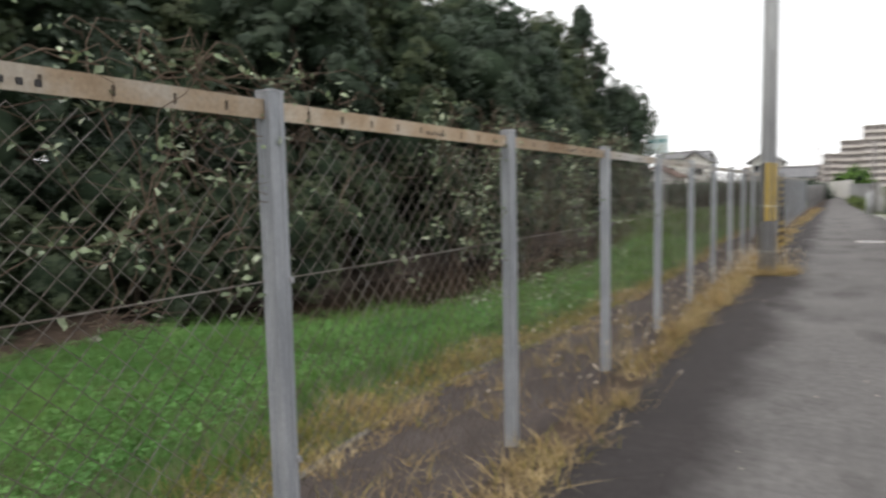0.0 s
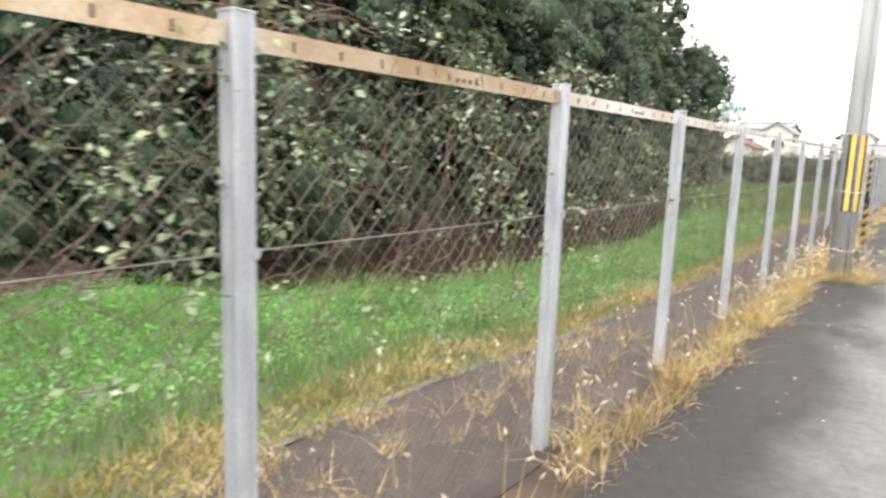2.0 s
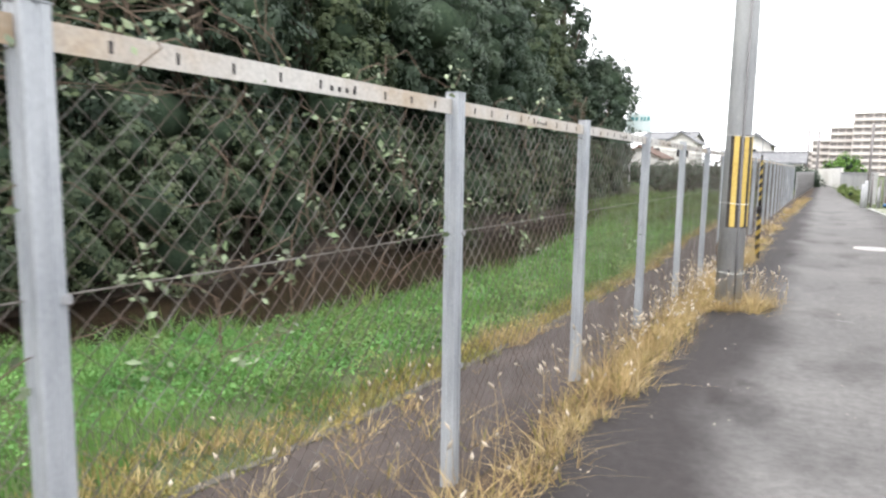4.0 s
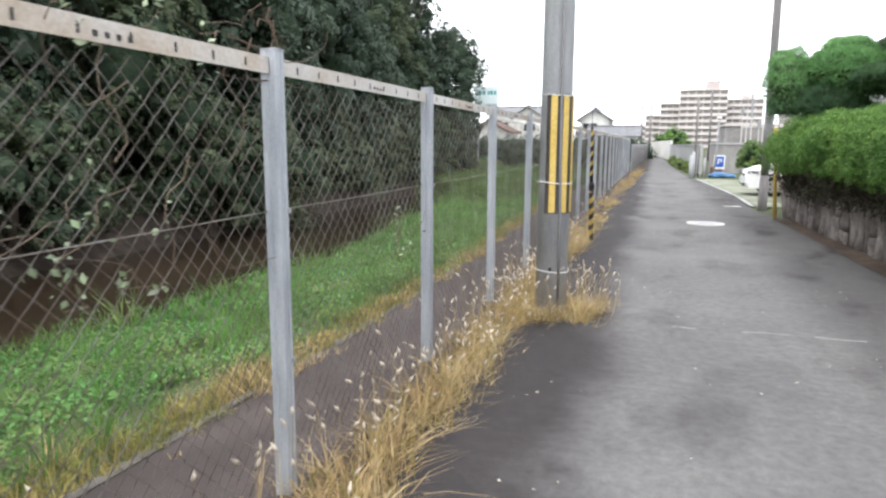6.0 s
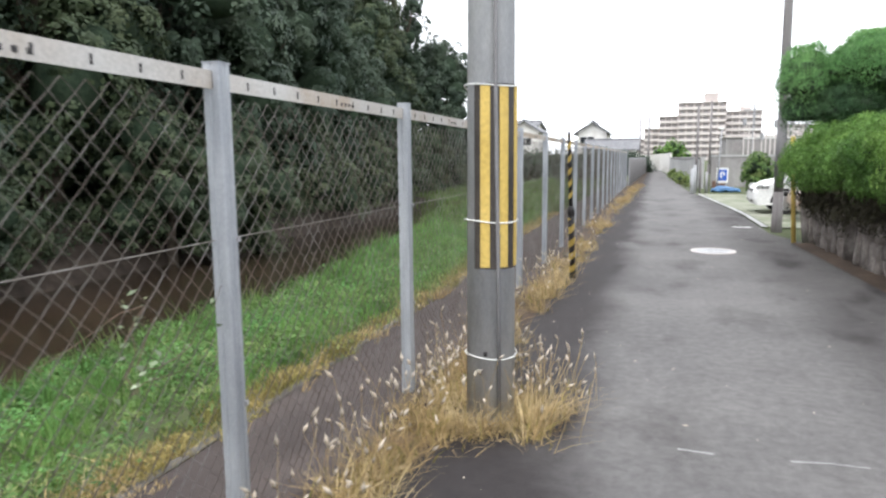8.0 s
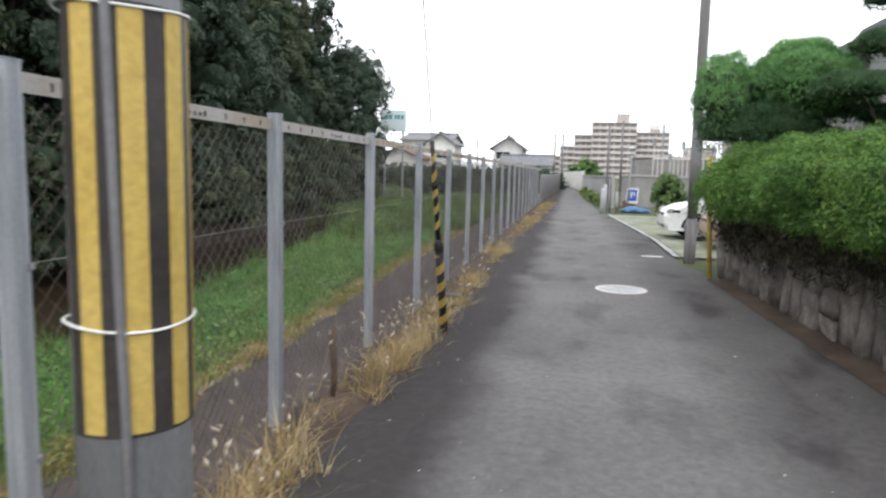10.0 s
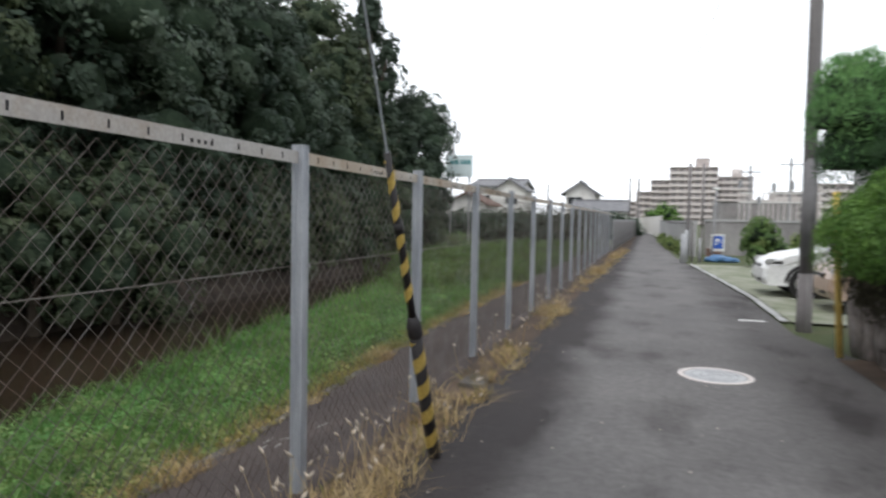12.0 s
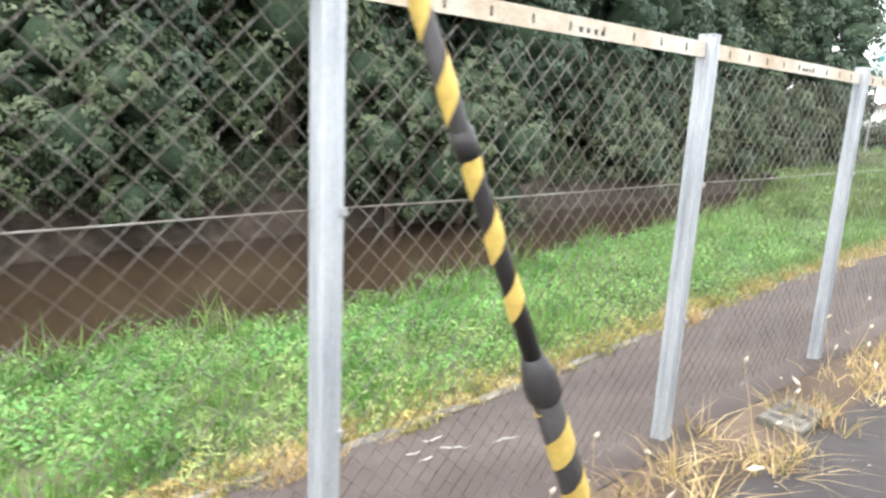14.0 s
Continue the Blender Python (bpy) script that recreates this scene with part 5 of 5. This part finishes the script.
def build_sign():
    s = thing("sign", "white sign board with a blue panel", "sign", (3.1, 44.8, 0))
    part("board", boxes((-0.27, 0.27, -0.02, 0.02, 0.34, 1.08), bevel=0.005), "white", s)
    part("panel", boxes((-0.2, 0.2, -0.028, -0.021, 0.46, 1.0)), "blue", s, "blue printed panel")
    part("mark", boxes((-0.1, -0.04, -0.034, -0.029, 0.6, 0.88), (-0.04, 0.08, -0.034, -0.029, 0.82, 0.88), (0.04, 0.1, -0.034, -0.029, 0.7, 0.84)), "white", s, "white mark")
    for x in (-0.2, 0.2):
        part("leg", boxes((x - 0.02, x + 0.02, 0.021, 0.05, -0.1, 1.0)), "iron", s)
    t = thing("tarpaulin", "crumpled blue tarpaulin lying on the ground", "tarpaulin", (3.0, 43.2, 0))
    bm = bmesh.new()
    lump(bm, (0, 0, 0.08), [0.5, 0.35, 0.17], 4, 3)
    lump(bm, (0.5, 0.1, 0.06), [0.3, 0.25, 0.12], 9, 3)
    part("cover", bm, "tarp", t)
    c = thing("planter", "brown wooden box by the wall", "box", (3.05, 46.0, 0))
    part("box", boxes((-0.3, 0.3, -0.2, 0.2, 0, 0.42), bevel=0.02), "brownroof", c)


build_sign()
tree("shrub", "round dark green bush at the parking place", 61, 1.5, 0.45, 0.25, 16, 500, 0.08, "bank_leaf", (4.15, 40.2, 0.0), lobe=0.36)
field_bush = tree("shrub", "dark hedge bush at the edge of the field", 62, 3.0, 1.6, 0.5, 12, 330, 0.3, "leaf_dark", (-26, 87, -1.0), "bushes beyond the field", 1.0)
for i in range(12):
    copy_thing(field_bush, pose(-24 + 1.95 * i, 87 + 1.2 * noise.noise((i, 3.3, 0)), -1.0, 0, 0, 83 * i) @ Matrix.Scale(0.92 + 0.3 * noise.noise((i * 1.7, 0, 1)), 4))
tree("tree", "rounded green tree before the apartments", 71, 4.3, 2.6, 0.5, 16, 260, 0.4, "hedge", (3.4, 160, 0.0), lobe=1.1)
for i, (x, y, h) in enumerate(((1.62, 53, 0.4), (1.45, 58, 0.45), (2.0, 49.2, 0.4), (6.8, 47.6, 1.0), (1.3, 66, 0.5))):
    tree("shrub", "small weedy bush at the foot of the wall", 81 + i, h, 0.22, 0.05, 12, 160, 0.09, "pale_weed", (x, y, 0.0), "weeds at the wall", 0.24)
strip("pavement_parking", lambda y: lerp_table(y, ROAD_R) + 0.2, lambda y: 8.5, [float(v) for v in np.arange(26.2, 41, 0.6)], lambda x, y: 0.012, "gravel", "worn pale gravel of the parking place")
strip("kerb", lambda y: lerp_table(y, ROAD_R) + 0.03 + 0.04 * noise.noise((0, y * 1.5, 1)), lambda y: lerp_table(y, ROAD_R) + 0.16 + 0.05 * noise.noise((0, y * 2.1, 6)), [float(v) for v in np.arange(26.2, 41, 0.6)], lambda x, y: 0.02, "greywall", "pale concrete strip along the parking place")


# ---- parked cars ----
def car(x, y, paint, label, h=1.0):
    """A car seen from its front quarter, nose towards the lane (-x)."""
    ob = thing("car", label, "car", (x, y, 0.0), "parked cars")
    W = 0.84
    prof = [(0.06, 0.28), (0.0, 0.42), (0.02, 0.62), (0.12, 0.78), (0.45, 0.92), (1.05, 1.04 * h), (1.35, 1.1 * h), (2.05, 1.58 * h), (2.6, 1.68 * h), (3.9, 1.62 * h), (4.35, 1.1 * h), (4.45, 0.6), (4.4, 0.28)]
    bm = bmesh.new()
    rows = []
    for v, inset in ((-W, 0.07), (-W * 0.9, 0.0), (0, -0.05), (W * 0.9, 0.0), (W, 0.07)):
        rows.append([bm.verts.new((px + inset * (1 if px < 2 else -1), v * (1 if pz < 1.12 * h else 0.84), pz - (0.02 if abs(v) == W else 0))) for px, pz in prof])
    for a, b in zip(rows, rows[1:]):
        for i in range(len(prof) - 1):
            bm.faces.new((a[i], a[i + 1], b[i + 1], b[i]))
        bm.faces.new((a[0], b[0], b[-1], a[-1]))
    bm.faces.new(rows[0][::-1]), bm.faces.new(rows[-1])
    bmesh.ops.recalc_face_normals(bm, faces=bm.faces)
    part("body", bm, paint, ob, smooth=False)
    for s in (-1, 1):
        part("headlight", boxes((0.05, 0.42, s * 0.74 - 0.1, s * 0.74 + 0.1, 0.68, 0.83), bevel=0.04), "alloy", ob, "clear headlight")
        part("side_window", boxes((1.75, 3.7, s * 0.712 - 0.01, s * 0.712 + 0.01, 1.16 * h, 1.5 * h), bevel=0.005), "glass", ob)
        for wx in (0.82, 3.55):
            wheel = part("wheel", tube(bmesh.new(), [(wx, s * 0.66, 0.32), (wx, s * 0.87, 0.32)], 0.32, 24), "tyre", ob, "black tyre", smooth=False)
            part("rim", tube(bmesh.new(), [(wx, s * 0.80, 0.32), (wx, s * 0.882, 0.32)], [0.22, 0.2], 20), "alloy", wheel)
            for k in range(5):
                a = k * 2 * math.pi / 5
                part("spoke_gap", tube(bmesh.new(), [(wx + 0.13 * math.cos(a), s * 0.86, 0.32 + 0.13 * math.sin(a)), (wx + 0.13 * math.cos(a), s * 0.886, 0.32 + 0.13 * math.sin(a))], 0.032, 8), "tyre", wheel)
            part("arch", ring_mesh(0.33, 0.4, 0, 0.02, 0, 180, 12), "black", ob, at=pose(wx, s * 0.835 + 0.02, 0.33, 90, 0, 0))
    part("windscreen", boxes((-0.01, 0.01, -0.62, 0.62, -0.36, 0.36), bevel=0.005), "glass", ob, at=pose(1.69, 0, 1.36 * h, 0, 55, 0))
    part("grille", boxes((-0.01, 0.05, -0.4, 0.4, 0.58, 0.7), bevel=0.01), "black", ob)
    part("bumper_intake", boxes((-0.015, 0.06, -0.55, 0.55, 0.34, 0.45), bevel=0.01), "black", ob)
    part("fog_lamp", boxes((0.0, 0.1, -0.72, -0.6, 0.38, 0.46), bevel=0.02), "black", ob)
    part("mirror", boxes((1.45, 1.6, -1.02, -0.84, 1.05 * h, 1.2 * h), bevel=0.04), paint, ob)
    return ob


car(2.62, 30.8, "carwhite", "white car parked with its nose to the lane")
car(3.3, 28.3, "carbeige", "beige car parked beside the hedge", 0.85)


# ---- small things on the road ----
def build_small():
    mh = thing("manhole_cover", "pale round manhole cover in the asphalt", "manhole", (0.96, 21.8, 0.0))
    part("cover", tube(bmesh.new(), [(0, 0, -0.02), (0, 0, 0.006)], 0.3, 36), "concrete", mh)
    part("rim", ring_mesh(0.31, 0.37, -0.02, 0.008, 0, 360, 40), "aptband", mh, "pale worn ring")
    for k in range(3):
        part("groove", ring_mesh(0.06 + 0.08 * k, 0.075 + 0.08 * k, 0.006, 0.0085, 0, 360, 28), "iron", mh)
    mk = thing("road_mark", "short worn white mark painted on the road", "road mark", (1.9, 26.15, 0.004))
    part("paint", boxes((-0.2, 0.2, -0.05, 0.05, -0.002, 0.003)), "white", mk)
    seam = thing("road_seam", "thin pale seam across the worn asphalt", "road seam", (0, 13.35, 0.0))
    rs = random.Random(4)
    xs = [-0.25 + 0.19 * k for k in range(16)]
    off = [0.05 * (k / 15) + rs.uniform(-0.03, 0.03) for k in range(16)]
    vs = [(x, o + s, 0.004) for x, o in zip(xs, off) for s in (-0.008 * rs.random() - 0.003, 0.008 * rs.random() + 0.003)]
    for k in (2, 5, 6, 8, 9, 11, 14):
        part("crack_fill", mesh_from("crack_fill", vs[2 * k:2 * k + 4], [(0, 2, 3, 1)], "greywall"), None, seam)
    st = thing("dead_stalk", "dark dead plant stalk standing by the fence", "plant", (-1.48, 16.43, 0))
    part("stalk", tube(bmesh.new(), [(0, 0, -0.05), (0.01, 0.01, 0.2), (-0.01, 0.02, 0.38), (0.01, 0.02, 0.52)], [0.018, 0.028, 0.032, 0.014], 8), "stem", st, smooth=True)
    rl = random.Random(12)
    for x, y, L in ((-2.7, 19.12, 0.16), (-2.52, 19.08, 0.2), (-2.46, 18.98, 0.12), (-2.3, 19.28, 0.18), (-2.6, 18.92, 0.1), (-1.28, 24.8, 0.1)):
        lt = thing("litter", "thin curled pale strip of litter on the apron", "litter", (x, y, 0.28 * min(0, x - FENCE_X) + 0.012), "litter")
        a = rl.uniform(0, 3.14)
        pts = []
        for k in range(7):
            a += rl.uniform(-1.2, 1.2)
            u = (pts[-1][0] + L / 6 * math.cos(a), pts[-1][1] + L / 6 * math.sin(a)) if pts else (0, 0)
            pts.append((u[0], u[1], 0.28 * u[0] + 0.004 + 0.012 * rl.random()))
        part("strip", tube(bmesh.new(), pts, [0.002, 0.004, 0.005, 0.004, 0.004, 0.003, 0.0015], 5), "scrap", lt, smooth=True)
    db = thing("drain_cover", "small grey concrete drain cover with slots in the verge", "drain", (-1.3, 20.62, 0.0))
    part("slab", boxes((-0.12, 0.12, -0.2, 0.2, -0.05, 0.035), bevel=0.006), "edging", db)
    for k in range(3):
        for sx in (-0.05, 0.05):
            part("slot", boxes((sx - 0.032, sx + 0.032, -0.13 + 0.11 * k, -0.09 + 0.11 * k, 0.0345, 0.0375)), "black", db)
    rng = np.random.default_rng(77)
    V, F = [], []
    for k in range(420):
        y = rng.uniform(2, 32)
        x = rng.uniform(-1.3, 2.6) if rng.random() < 0.6 else rng.normal(-1.1, 0.25)
        a, s = rng.random() * 6.28, 0.006 + 0.014 * rng.random() ** 2
        b = len(V)
        for q, r in ((0, 1), (1.6, 0.6), (3.14, 1), (4.7, 0.5)):
            V.append((x + s * r * math.cos(a + q), y + s * r * math.sin(a + q), 0.004 + 0.006 * rng.random()))
        F.append((b, b + 1, b + 2, b + 3))
    tagged(new("debris", mesh_from("debris", V, F, "plume")), "small dry leaves and grit scattered on the lane", "debris", kind="stuff")
    # thin overhead cables
    for i, (a, b) in enumerate((((-0.975, 13.525, 9.8), (2.45, 25.5, 9.2)), ((2.45, 25.5, 9.0), (1.85, 44, 8.2)))):
        c = thing("overhead_cable", "thin dark overhead cable between poles", "cable", (0, 0, 0))
        A, B = Vector(a), Vector(b)
        part("strand", tube(bmesh.new(), [A.lerp(B, f) - Vector((0, 0, 1.2 * f * (1 - f))) for f in np.linspace(0, 1, 10)], 0.008, 5), "black", c)


build_small()
